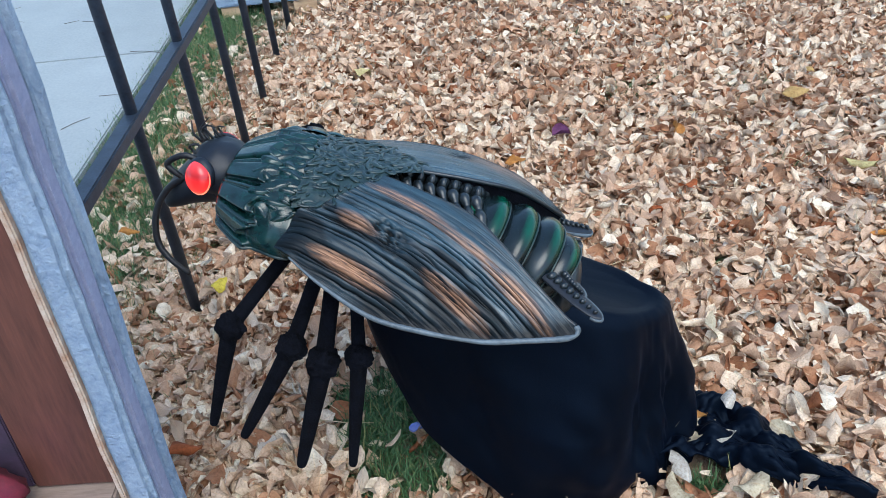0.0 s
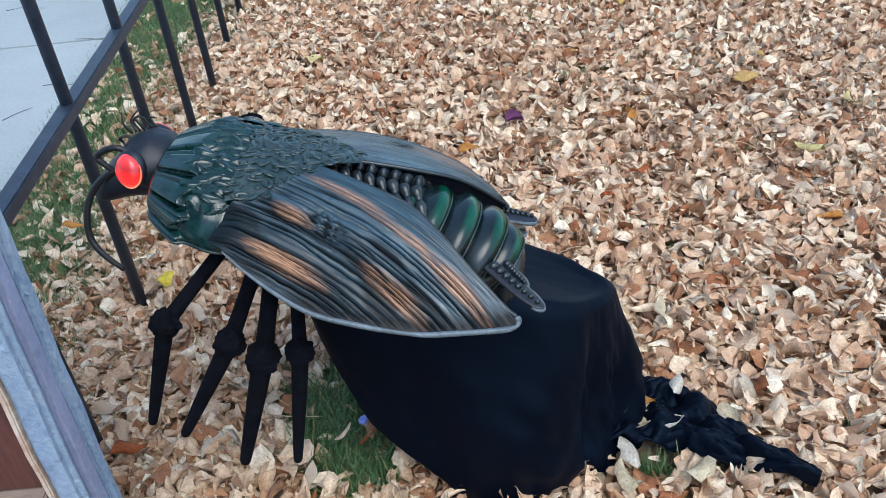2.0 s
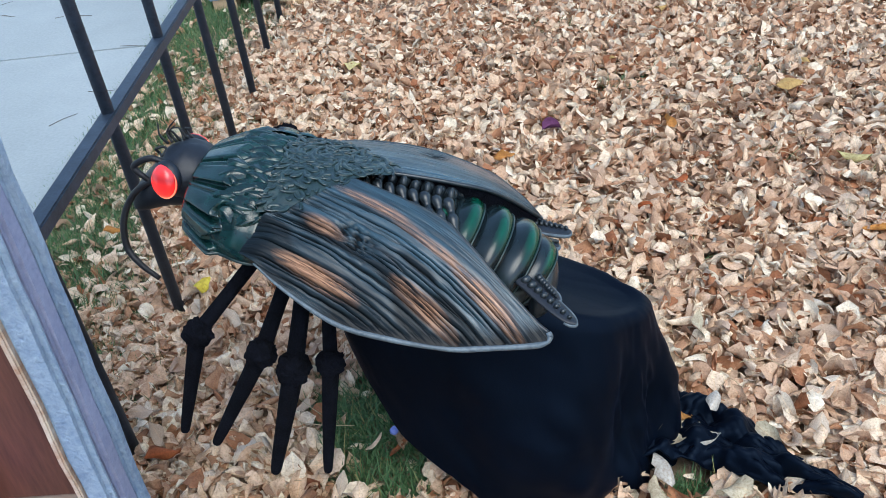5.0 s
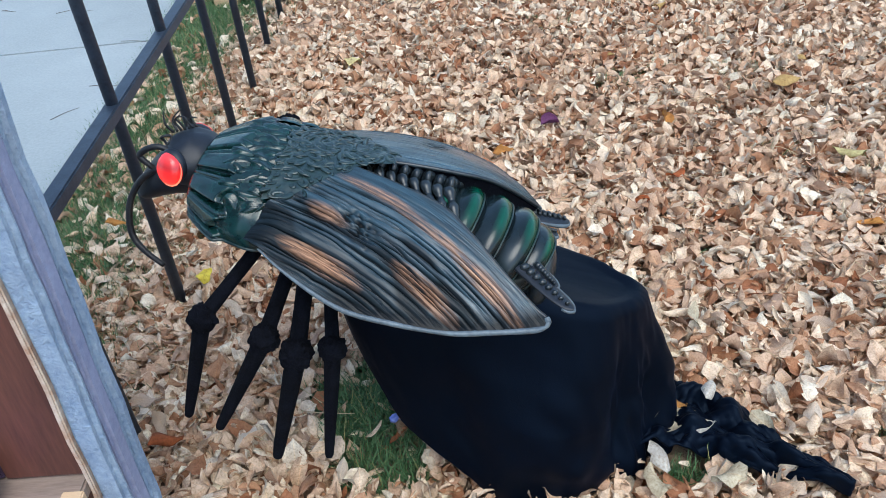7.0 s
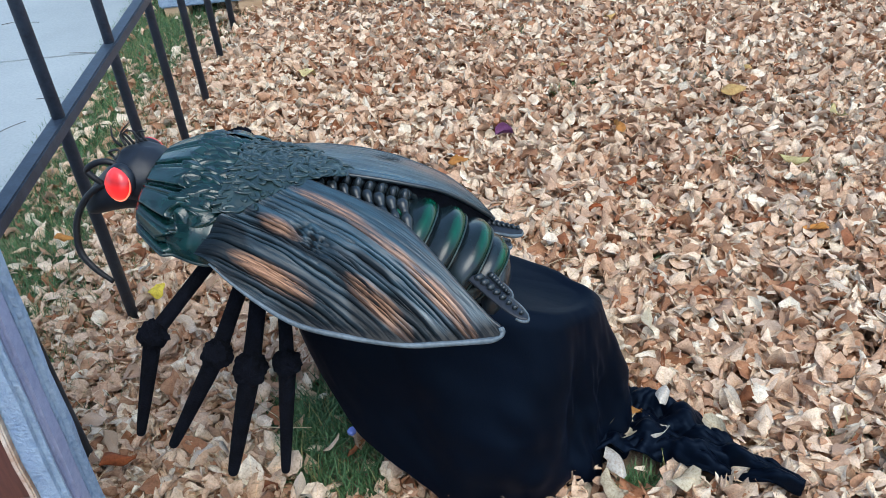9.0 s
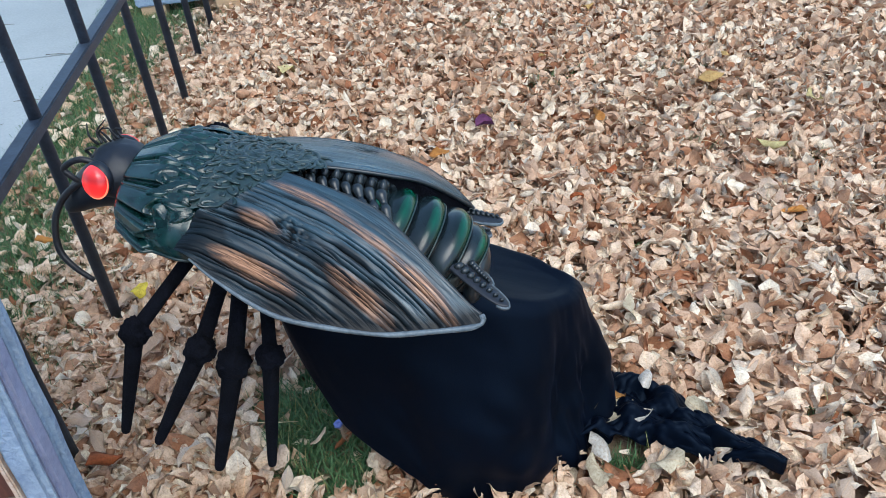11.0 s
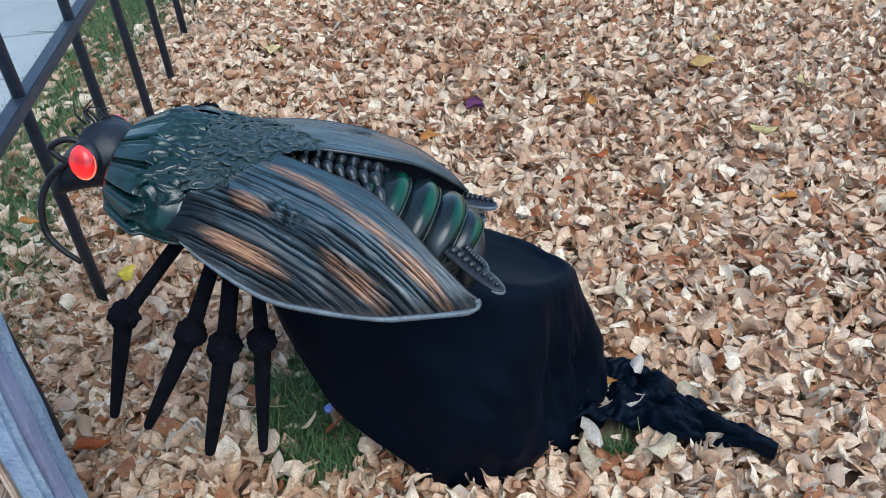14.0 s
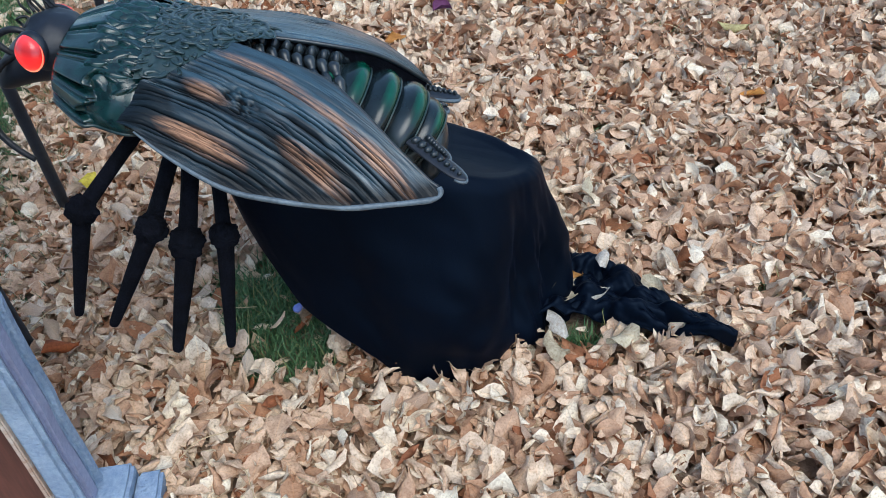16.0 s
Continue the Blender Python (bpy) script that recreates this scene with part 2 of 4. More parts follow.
blotch = noise_of(nt, coords(nt), 26, 4)
nt.links.new(mixed(nt, 0.6, base, ramp(nt, blotch, [(0.3, (0.45, 0.45, 0.45)), (0.65, (1.25, 1.25, 1.25))]), "MULTIPLY"), b.inputs["Base Color"])
bump(nt, b, blotch, 0.25, 0.003)


# ---- building helpers ----
def mesh_of(name, verts, faces, uvs=None, smooth=True):
    me = bpy.data.meshes.new(name)
    me.from_pydata([tuple(map(float, p)) for p in verts], [], [tuple(map(int, f)) for f in faces])
    if uvs is not None:
        layer = me.uv_layers.new(name="UVMap")
        idx = np.empty(len(me.loops), dtype=np.int32)
        me.loops.foreach_get("vertex_index", idx)
        layer.data.foreach_set("uv", np.asarray(uvs, dtype=np.float32)[idx].ravel())
    if smooth:
        me.polygons.foreach_set("use_smooth", np.ones(len(me.polygons), dtype=bool))
    me.update()
    return me


def part(name, me, material, parent=None, label=""):
    ob = new(name, me)
    if not me.materials:
        me.materials.append(material)
    ob.parent = parent
    return tagged(ob, label)


def thing(name, matrix, label, category, group="", kind=""):
    ob = new(name)
    ob.empty_display_size = 0.05
    ob.matrix_world = matrix
    return tagged(ob, label, category, group, kind)


def join(*chunks):
    """Several (verts, faces) as one."""
    vs, fs = [], []
    for v, f in chunks:
        k = len(vs)
        vs += [tuple(p) for p in v]
        fs += [tuple(i + k for i in q) for q in f]
    return vs, fs


def sheet(fn, nu, nv, closed_v=False):
    """A grid of fn(u, v) with u, v in 0..1."""
    us, vs = np.linspace(0, 1, nu), np.linspace(0, 1, nv, endpoint=not closed_v)
    verts = [fn(u, w) for u in us for w in vs]
    uvs = [(u, w) for u in us for w in vs]
    faces = []
    for i in range(nu - 1):
        for j in range(nv if closed_v else nv - 1):
            k = (j + 1) % nv
            faces.append((i * nv + j, i * nv + k, (i + 1) * nv + k, (i + 1) * nv + j))
    return verts, faces, uvs


def ball(c, r, rot=None, rings=10, segs=16, shape=None):
    """An ellipsoid; shape(direction) scales the radius."""
    verts, faces = [], []
    m = (rot or Euler((0, 0, 0))).to_matrix()
    for i in range(rings + 1):
        th = math.pi * i / rings
        for j in range(segs):
            ph = 2 * math.pi * j / segs
            d = Vector((math.sin(th) * math.cos(ph), math.sin(th) * math.sin(ph), math.cos(th)))
            k = shape(d) if shape else 1.0
            verts.append(Vector(c) + m @ Vector((d.x * r[0] * k, d.y * r[1] * k, d.z * r[2] * k)))
    for i in range(rings):
        for j in range(segs):
            k = (j + 1) % segs
            faces.append((i * segs + j, (i + 1) * segs + j, (i + 1) * segs + k, i * segs + k))
    return verts, faces


def smooth_path(pts, n):
    """Catmull-Rom through pts."""
    p = [Vector(q) for q in pts]
    p = [2 * p[0] - p[1]] + p + [2 * p[-1] - p[-2]]
    out = []
    for i in range(n):
        s = i / (n - 1) * (len(p) - 3)
        k = min(int(s), len(p) - 4)
        t = s - k
        a, b_, c, d = p[k:k + 4]
        out.append(0.5 * ((2 * b_) + (c - a) * t + (2 * a - 5 * b_ + 4 * c - d) * t * t + (3 * b_ - a - 3 * c + d) * t ** 3))
    return out


def tube(pts, radii, segs=10, n=None, flat=1.0):
    """A capped tube through pts; radii are spread along it."""
    path = smooth_path(pts, n) if n else [Vector(p) for p in pts]
    verts, faces = [], []
    side = None
    for i, p in enumerate(path):
        d = (path[min(i + 1, len(path) - 1)] - path[max(i - 1, 0)]).normalized()
        if side is None:
            side = d.orthogonal().normalized()
        side = (side - d * side.dot(d)).normalized()
        up = d.cross(side)
        r = float(np.interp(i / (len(path) - 1), np.linspace(0, 1, len(radii)), radii))
        for j in range(segs):
            a = 2 * math.pi * j / segs
            verts.append(p + side * math.cos(a) * r + up * math.sin(a) * r * flat)
    for i in range(len(path) - 1):
        for j in range(segs):
            k = (j + 1) % segs
            faces.append((i * segs + j, i * segs + k, (i + 1) * segs + k, (i + 1) * segs + j))
    faces.append(tuple(range(segs))[::-1])
    faces.append(tuple((len(path) - 1) * segs + j for j in range(segs)))
    return verts, faces


def block(lo, hi, bevel=0.004, wobble=0.0, cuts=0):
    """A bevelled box; wobble roughens it."""
    bm = bmesh.new()
    bmesh.ops.create_cube(bm, size=1.0)
    for w in bm.verts:
        w.co = Vector([lo[i] + (w.co[i] + 0.5) * (hi[i] - lo[i]) for i in range(3)])
    if bevel:
        bmesh.ops.bevel(bm, geom=bm.edges[:], offset=bevel, segments=2, affect="EDGES")
    if cuts:
        long = [e for e in bm.edges if e.calc_length() > 0.05]
        bmesh.ops.subdivide_edges(bm, edges=long, cuts=cuts, use_grid_fill=True)
    if wobble:
        for w in bm.verts:
            w.co += noise.noise_vector(w.co * 14) * wobble
    me = bpy.data.meshes.new("block")
    bm.to_mesh(me)
    bm.free()
    return me


def bezier(ps, t):
    ps = [Vector(p) for p in ps]
    while len(ps) > 1:
        ps = [a.lerp(b_, t) for a, b_ in zip(ps, ps[1:])]
    return ps[0]


# ---- ground ----
rng = np.random.default_rng(7)


def swell(x, y):
    """Height of the lawn."""
    return 0.012 * np.sin(1.7 * x + 0.6) * np.sin(1.3 * y + 0.2) + 0.004 * np.sin(5 * x) * np.sin(4.3 * y)


def ground_sheet(u, w):
    x, y = (u - 0.5), (w - 0.5)
    x, y = 0.6 + math.copysign(abs(2 * x) ** 4 * 240 + abs(x) * 12, x), 0.6 + math.copysign(abs(2 * y) ** 4 * 240 + abs(y) * 12, y)
    near = max(0.0, 1 - math.hypot(x - 0.6, y - 0.6) / 8)
    return (x, y, swell(x, y) * near - 0.022)


v, f, _ = sheet(ground_sheet, 70, 70)
ground = tagged(part("ground", mesh_of("ground", v, f), M_SOIL), "brown soil strewn with leaf crumbs under leaves and grass", "ground", kind="structure")

walk_slabs = thing("pavement", pose(0, 0, 0), "pale grey concrete walk with a sawn joint", "pavement", kind="structure")
for y0, y1 in ((-4.2, -1.202), (-1.198, 1.803), (1.807, 4.8), (4.804, 7.8)):
    part("slab", block((-2.6, y0, -0.10), (-0.53, y1, 0.012), 0.006), M_CONCRETE, walk_slabs)


# ---- leaf litter ----
def leaf_shape(g, rows=6, cols=5, flat=False):
    """A dry ovate leaf of unit length: cupped, rolled, twisted, with wavy edges."""
    cup, roll, twist = g.normal(0.0, 1.5), g.normal(0.0, 1.3), g.normal(0, 0.7)
    if flat:
        cup, roll, twist = cup * 0.35, roll * 0.35, twist * 0.3
    wide = g.uniform(0.48, 0.82)
    torn = g.uniform(-1, 1, (2, rows)) * 0.16
    wave, ph = g.uniform(0.04, 0.10), g.uniform(0, 6.28, 3)
    verts, uvs = [], []
    ang, px, pz = -roll * 0.5, -0.5, 0.0
    for i in range(rows):
        s = i / (rows - 1)
        half = wide * 0.5 * (math.sin(math.pi * min(1, s * 0.97 + 0.03) ** 0.72) ** 0.8 if 0 < s < 1 else 0.04)
        for j in range(cols):
            c = (2 * j / (cols - 1) - 1)
            c *= 1 + (torn[0 if c < 0 else 1, i] if 0 < i < rows - 1 else 0)
            a = c * (cup + 0.5 * math.sin(ph[0] + 3 * s))
            y = half * (math.sin(a) / a * c if abs(a) > 1e-3 else c)
            z = half * abs(c) * math.sin(abs(a)) * 0.8 * math.copysign(1, cup) + wave * math.sin(ph[1] + 7 * s + 2.5 * c) * abs(c)
            t = twist * (s - 0.5) * 2
            y, z = y * math.cos(t) - z * math.sin(t), y * math.sin(t) + z * math.cos(t)
            verts.append((px - z * math.sin(ang), y, pz + z * math.cos(ang)))
            uvs.append((j / (cols - 1), s))
        ang += roll / (rows - 1)
        px += math.cos(ang) / (rows - 1)
        pz += math.sin(ang) / (rows - 1)
    verts = np.array(verts)
    verts[:, 2] -= verts[:, 2].mean()
    faces = [(i * cols + j, i * cols + j + 1, (i + 1) * cols + j + 1, (i + 1) * cols + j) for i in range(rows - 1) for j in range(cols - 1)]
    return verts, np.array(faces), np.array(uvs)


def scatter(name, templates, places, material):
    """One mesh of many leaves or blades: places are rows of template, x, y, z, size, turn, tilt, lean."""
    vs, fs, us, k = [], [], [], 0
    for n, (tv, tf, tu) in enumerate(templates):
        rows = places[places[:, 0] == n]
        if not len(rows):
            continue
        cz, sz, cx, sx, cy, sy = (h(rows[:, i]) for i, h in ((5, np.cos), (5, np.sin), (6, np.cos), (6, np.sin), (7, np.cos), (7, np.sin)))
        p = tv[None] * rows[:, 4, None, None]
        x, y, z = p[..., 0], p[..., 1], p[..., 2]
        y, z = y * cx[:, None] - z * sx[:, None], y * sx[:, None] + z * cx[:, None]
        x, z = x * cy[:, None] + z * sy[:, None], -x * sy[:, None] + z * cy[:, None]
        x, y = x * cz[:, None] - y * sz[:, None], x * sz[:, None] + y * cz[:, None]
        p = np.stack([x + rows[:, 1, None], y + rows[:, 2, None], z + rows[:, 3, None]], -1)
        vs.append(p.reshape(-1, 3))
        fs.append((tf[None] + (np.arange(len(rows)) * len(tv))[:, None, None]).reshape(-1, 4) + k)
        us.append(np.tile(tu, (len(rows), 1)))
        k += len(rows) * len(tv)
    vs, fs, us = np.concatenate(vs), np.concatenate(fs), np.concatenate(us)
    me = bpy.data.meshes.new(name)
    me.vertices.add(len(vs))
    me.vertices.foreach_set("co", vs.astype(np.float32).ravel())
    me.loops.add(fs.size)
    me.loops.foreach_set("vertex_index", fs.astype(np.int32).ravel())
    me.polygons.add(len(fs))
    me.polygons.foreach_set("loop_start", np.arange(0, fs.size, 4, dtype=np.int32))
    me.polygons.foreach_set("use_smooth", np.ones(len(fs), dtype=bool))
    layer = me.uv_layers.new(name="UVMap")
    layer.data.foreach_set("uv", us[fs.ravel()].astype(np.float32).ravel())
    me.update(calc_edges=True)
    me.materials.append(material)
    return me


def leaf_cover(x, y):
    """How thickly leaves lie, 0 to 1."""
    edge = -0.19 - 0.15 * np.clip((0.5 - y) / 0.5, 0, 1) + 0.06 * np.sin(3.1 * y + 1) + 0.04 * np.sin(9 * y)
    c = np.clip((x - edge) / 0.10 + 0.5, 0.17, 1.0)
    c = np.where(x < -0.48, 0.0, c)
    for cx, cy, rx, ry in ((0.52, -0.475, 0.13, 0.15), (0.43, -0.40, 0.07, 0.13), (1.05, -0.66, 0.055, 0.035), (1.07, -0.57, 0.085, 0.085), (1.17, -0.645, 0.06, 0.035)):
        d = ((x - cx) / rx) ** 2 + ((y - cy) / ry) ** 2
        c = np.where(d < 1, np.minimum(c, 0.06 + 0.9 * np.clip(d - 0.62, 0, 1)), c)
    return c


GONE = (-0.42, 0.26, -1.40, -0.80)  # the pillar's own footing


def leaf_places(count, area, n_templates, g, size, lift):
    x, y = g.uniform(area[0], area[1], count), g.uniform(area[2], area[3], count)
    keep = g.uniform(size=count) < leaf_cover(x, y)
    keep &= ~((x > GONE[0]) & (x < GONE[1]) & (y > GONE[2]) & (y < GONE[3]))
    x, y = x[keep], y[keep]
    n = len(x)
    top = g.uniform(0, 1, n)
    z = swell(x, y) - 0.012 + lift * top * np.clip((x + 0.10) / 0.35, 0.35, 1)
    z = np.where(x < -0.53, 0.018, z)
    steep = np.where(x < -0.53, 0.12, 0.34 + 0.34 * top)
    return np.stack([g.integers(0, n_templates, n), x, y, z, size * (0.30 + 0.95 * g.uniform(0, 1, n) ** 0.85), g.uniform(0, 6.283, n), g.normal(0, 1, n) * steep, g.normal(0, 1, n) * steep], -1)


fine_leaves = [leaf_shape(rng, 6, 5) for _ in range(60)]
middle_leaves = [leaf_shape(rng, 5, 4) for _ in range(40)]
coarse_leaves = [leaf_shape(rng, 4, 3) for _ in range(24)]
litter = tagged(part("leaf_litter", scatter("leaf_litter", fine_leaves, leaf_places(20500, (-0.4, 1.95, -1.1, 0.45), 60, rng, 0.056, 0.048), M_LEAF), M_LEAF), "thick carpet of curled tan and brown dry leaves", "leaves", kind="stuff")
middle = [leaf_places(20500, (-0.75, 2.6, 0.42, 1.7), 40, rng, 0.055, 0.048), leaf_places(5500, (1.92, 2.6, -1.1, 0.45), 40, rng, 0.055, 0.048)]
part("middle_leaves", scatter("middle_leaves", middle_leaves, np.concatenate(middle), M_LEAF), M_LEAF, litter)
far_litter = [leaf_places(60000, (-0.75, 6.0, 1.6, 6.6), 24, rng, 0.055, 0.040), leaf_places(15000, (2.5, 6.0, -1.1, 1.7), 24, rng, 0.058, 0.040), leaf_places(11000, (-0.3, 6.0, -3.4, -1.0), 24, rng, 0.068, 0.040)]
part("far_leaves", scatter("far_leaves", coarse_leaves, np.concatenate(far_litter), M_LEAF), M_LEAF, litter)

# loose leaves lying on top of the carpet
single = []
for i in range(14):
    tv, tf, tu = leaf_shape(rng, 7, 5)
    single.append(mesh_of("leaf", tv, tf, tu))
for i in range(280):
    x, y = rng.uniform(0.0, 1.75), rng.uniform(-0.95, 0.55)
    if leaf_cover(x, y) < 0.9 or (x < 0.3 and y < -0.75):
        continue
    me = single[i % len(single)]
    if not me.materials:
        me.materials.append(M_LEAF_ONE)
    ob = part("leaf", me, M_LEAF_ONE, litter)
    s = 0.062 * rng.uniform(0.75, 1.25)
    ob.matrix_basis = pose(x, y, float(swell(x, y)) + 0.030, rng.normal(0, 22), rng.normal(0, 22), rng.uniform(0, 360)) @ Matrix.Diagonal((s, s, s, 1))


def marked_leaf(place, size, turn, material, label, tilt=(0, 0), flat=True, seed=0):
    tv, tf, tu = leaf_shape(np.random.default_rng(seed), 8, 7, flat)
    me = mesh_of("leaf", tv * size, tf, tu)
    ob = part("fallen_leaf", me, material)
    ob.matrix_world = pose(*place, tilt[0], tilt[1], turn)
    return tagged(ob, label, "leaf")


marked_leaf((1.006, 0.632, 0.052), 0.075, 20, M_PURPLE, "purple leaf lying on the dry leaves", (12, 10), seed=3)
marked_leaf((0.068, 0.020, 0.050), 0.048, 60, M_YELLOW, "bright yellow leaf by the fence foot", (14, 4), seed=9)
marked_leaf((0.844, 0.488, 0.050), 0.062, 10, M_ORANGE, "orange leaf on the dry leaves", (15, 0), seed=6)
marked_leaf((0.102, -0.506, 0.050), 0.075, 20, M_RUST, "rust-red leaf with a curled edge", (35, 10), False, seed=8)
marked_leaf((0.366, 1.275, 0.050), 0.085, 140, M_DULL, "dull yellow leaf on the dry leaves", (15, 10), seed=9)
marked_leaf((1.764, 0.763, 0.050), 0.095, 10, M_OCHRE, "ochre leaf on the dry leaves", (12, 0), seed=10)
marked_leaf((1.994, 0.544, 0.050), 0.080, 100, M_DULL, "dull yellow leaf on the dry leaves", (14, 6), False, seed=11)
marked_leaf((1.751, 0.299, 0.050), 0.085, 150, M_DULL, "dull yellow leaf on the dry leaves", (18, 4), False, seed=41)
for k, (x, y, turn, mat, what) in enumerate(((1.280, 0.278, 200, M_RUST, "russet"), (1.181, 0.163, 15, M_RUST, "russet"), (1.341, 0.602, 70, M_ORANGE, "orange-brown"), (1.275, 1.103, 120, M_OCHRE, "ochre"), (1.560, 1.528, 30, M_OCHRE, "ochre"), (1.658, -0.023, 160, M_ORANGE, "orange-brown"), (1.875, 0.925, 80, M_OCHRE, "ochre"), (0.461, 0.375, 40, M_RUST, "russet"), (0.669, 0.106, 130, M_RUST, "russet"), (0.088, 0.467, 0, M_RUST, "russet"), (-0.232, 0.303, 10, M_ORANGE, "orange-brown"))):
    marked_leaf((x, y, 0.048), 0.060, turn, mat, what + " curled leaf on the dry leaves", (20, 8), False, seed=12 + k)
marked_leaf((1.124, -0.523, 0.075), 0.085, 60, M_PALE, "pale grey crumpled leaf on the black cloth", (25, 15), False, seed=15)
marked_leaf((1.045, -0.475, 0.09), 0.085, 70, M_OLIVE, "pale olive leaf against the black cloth", (50, 10), False, seed=16)
marked_leaf((1.04, -0.575, 0.06), 0.10, 15, M_OLIVE, "pale olive leaf on the black cloth", (20, 0), False, seed=17)
marked_leaf((1.0, -0.64, 0.05), 0.09, 95, M_PALE, "pale curled leaf beside the black cloth", (40, 0), False, seed=18)
for k, (x, y, z, mat, turn) in enumerate(((1.015, -0.46, 0.075, M_OLIVE, 40), (1.055, -0.53, 0.06, M_ORANGE, 120), (1.085, -0.60, 0.055, M_PALE, 200), (1.20, -0.60, 0.05, M_OLIVE, 300), (1.10, -0.70, 0.045, M_OLIVE, 160), (0.985, -0.69, 0.045, M_OLIVE, 100))):
    marked_leaf((x, y, z), 0.066, turn, mat, "curled pale dry leaf beside the black cloth", (24, 12), False, seed=30 + k)
marked_leaf((1.165, -0.30, 0.06), 0.08, 80, M_OLIVE, "pale greenish leaf standing on edge", (55, 0), True, seed=19)


# ---- grass ----
def blade(g):
    lean, w = g.uniform(0.1, 0.9), 0.035
    vs, us = [], []
    for i in range(4):
        s = i / 3
        x, z = lean * s * s, s * (1 - 0.25 * lean * s)
        h = w * (1 - 0.9 * s)
        vs += [(x, -h, z), (x, h, z)]
        us += [(0, s), (1, s)]
    return np.array(vs), np.array([(2 * i, 2 * i + 1, 2 * i + 3, 2 * i + 2) for i in range(3)]), np.array(us)


blades = [blade(rng) for _ in range(16)]


def tuft(count, cx, cy, rx, ry, height, soft=True):
    a, r = rng.uniform(0, 6.283, count), np.sqrt(rng.uniform(0, 1, count))
    x, y = cx + rx * r * np.cos(a), cy + ry * r * np.sin(a)
    return np.stack([rng.integers(0, 16, count), x, y, swell(x, y) - 0.018, height * rng.uniform(0.5, 1.2, count), rng.uniform(0, 6.283, count), rng.normal(0, 0.25, count), rng.normal(0, 0.25, count)], -1)


n = 46000
x, y = -0.34 + rng.normal(0, 0.5, n) * 0.30, rng.uniform(-0.9, 3.2, n)
x = np.clip(x, -0.55, 0.05)
strip = np.stack([rng.integers(0, 16, n), x, y, swell(x, y) - 0.018, 0.042 * rng.uniform(0.5, 1.2, n), rng.uniform(0, 6.283, n), rng.normal(0, 0.35, n), rng.normal(0, 0.35, n)], -1)
rows = [strip, tuft(2600, 0.52, -0.475, 0.14, 0.16, 0.055), tuft(700, 0.43, -0.38, 0.08, 0.14, 0.06), tuft(160, 1.05, -0.66, 0.05, 0.03, 0.06), tuft(130, 1.27, 0.94, 0.06, 0.06, 0.065), tuft(80, 1.406, 1.01, 0.06, 0.05, 0.065), tuft(120, 1.66, 0.94, 0.09, 0.06, 0.065), tuft(110, 1.12, 1.50, 0.09, 0.08, 0.07), tuft(60, 1.56, 0.40, 0.08, 0.05, 0.065), tuft(90, 1.83, 0.28, 0.10, 0.05, 0.065), tuft(50, 1.25, 0.0, 0.05, 0.05, 0.06), tuft(60, 1.42, -0.62, 0.05, 0.04, 0.06)]
tagged(part("grass", scatter("grass", blades, np.concatenate(rows), M_GRASS), M_GRASS), "short green lawn grass showing through the leaves", "grass", kind="stuff")

# ---- fence ----
fence = thing("fence", pose(0, 0, 0), "low fence of round black pickets through a flat black rail", "fence")
picket_v, picket_f = tube([(0, 0, -0.03), (0, 0, 1.02), (0, 0, 1.03)], [0.0130, 0.0130, 0.0130], 16)
picket_me = mesh_of("picket", picket_v, picket_f)
for y in (-0.445, 0.0, 0.42, 0.82, 1.205, 1.60, 2.0):
    ob = part("picket", picket_me, M_IRON, fence)
    ob.location = (0.010 if y < -0.1 else 0.0, y, 0)
part("rail", block((-0.017, -0.81, 0.494), (0.017, 2.26, 0.522), 0.003), M_IRON, fence)

# ---- pillars ----
# it leans a little towards the lawn
LEAN = Matrix.Translation((0.2, -0.83, 0.30)) @ pose(0, 0, 0, 0, 2.2, 0) @ Matrix.Translation((-0.2, 0.83, -0.30))
near = thing("pillar", LEAN, "blue-grey plastered pillar with a brown boarded niche", "pillar")
part("back_wall", block((-0.38, -0.840, 0.06), (0.180, -0.812, 1.9), 0.006, 0.002, 6), M_STONE, near)
part("corner_post", block((0.182, -0.834, 0.06), (0.232, -0.810, 1.9), 0.007, 0.0035, 40), M_STONE_LIGHT, near, "pale rough plaster edge")
part("side_strip", block((0.182, -0.866, 0.06), (0.2280, -0.836, 1.9), 0.005, 0.002, 40), M_STONE, near, "smooth lavender-grey plaster")
part("frame_face", block((0.190, -0.885, 0.06), (0.2265, -0.868, 1.9), 0.007, 0.003, 40), M_STONE_LIGHT, near, "pale blue plaster frame")
part("worn_edge", block((0.1815, -0.886, 0.06), (0.1895, -0.868, 1.9), 0.002, 0.0025, 40), M_WORN, near, "worn edge where bare wood shows")
part("board", block((0.078, -0.876, 0.398), (0.1810, -0.844, 1.9), 0.003), M_BROWN, near, "red-brown stained board")
part("board", block((-0.38, -0.876, 0.06), (0.1825, -0.844, 0.372), 0.003), M_BROWN, near, "red-brown stained board")
part("shelf", block((-0.30, -0.965, 0.374), (0.1825, -0.842, 0.396), 0.003), M_SHELF, near, "greyed wooden shelf")
part("shelf_end", block((0.158, -0.968, 0.3725), (0.186, -0.900, 0.3985), 0.002), M_PINE, near, "bare pine end of the shelf")
part("board", block((-0.38, -0.876, 0.398), (-0.24, -0.844, 1.9), 0.003), M_BROWN, near, "red-brown stained board")
# Added dark board stands in for the shaded depth of the opening.
part("niche_back", block((-0.238, -0.874, 0.398), (0.076, -0.8425, 1.9), 0.002), M_DIM, near, "dark board in place of the shaded niche depth")
part("foot", block((0.185, -0.90, -0.02), (0.275, -0.795, 0.068), 0.006, 0.003, 10), M_STONE_LIGHT, near, "pale blue rough foot")
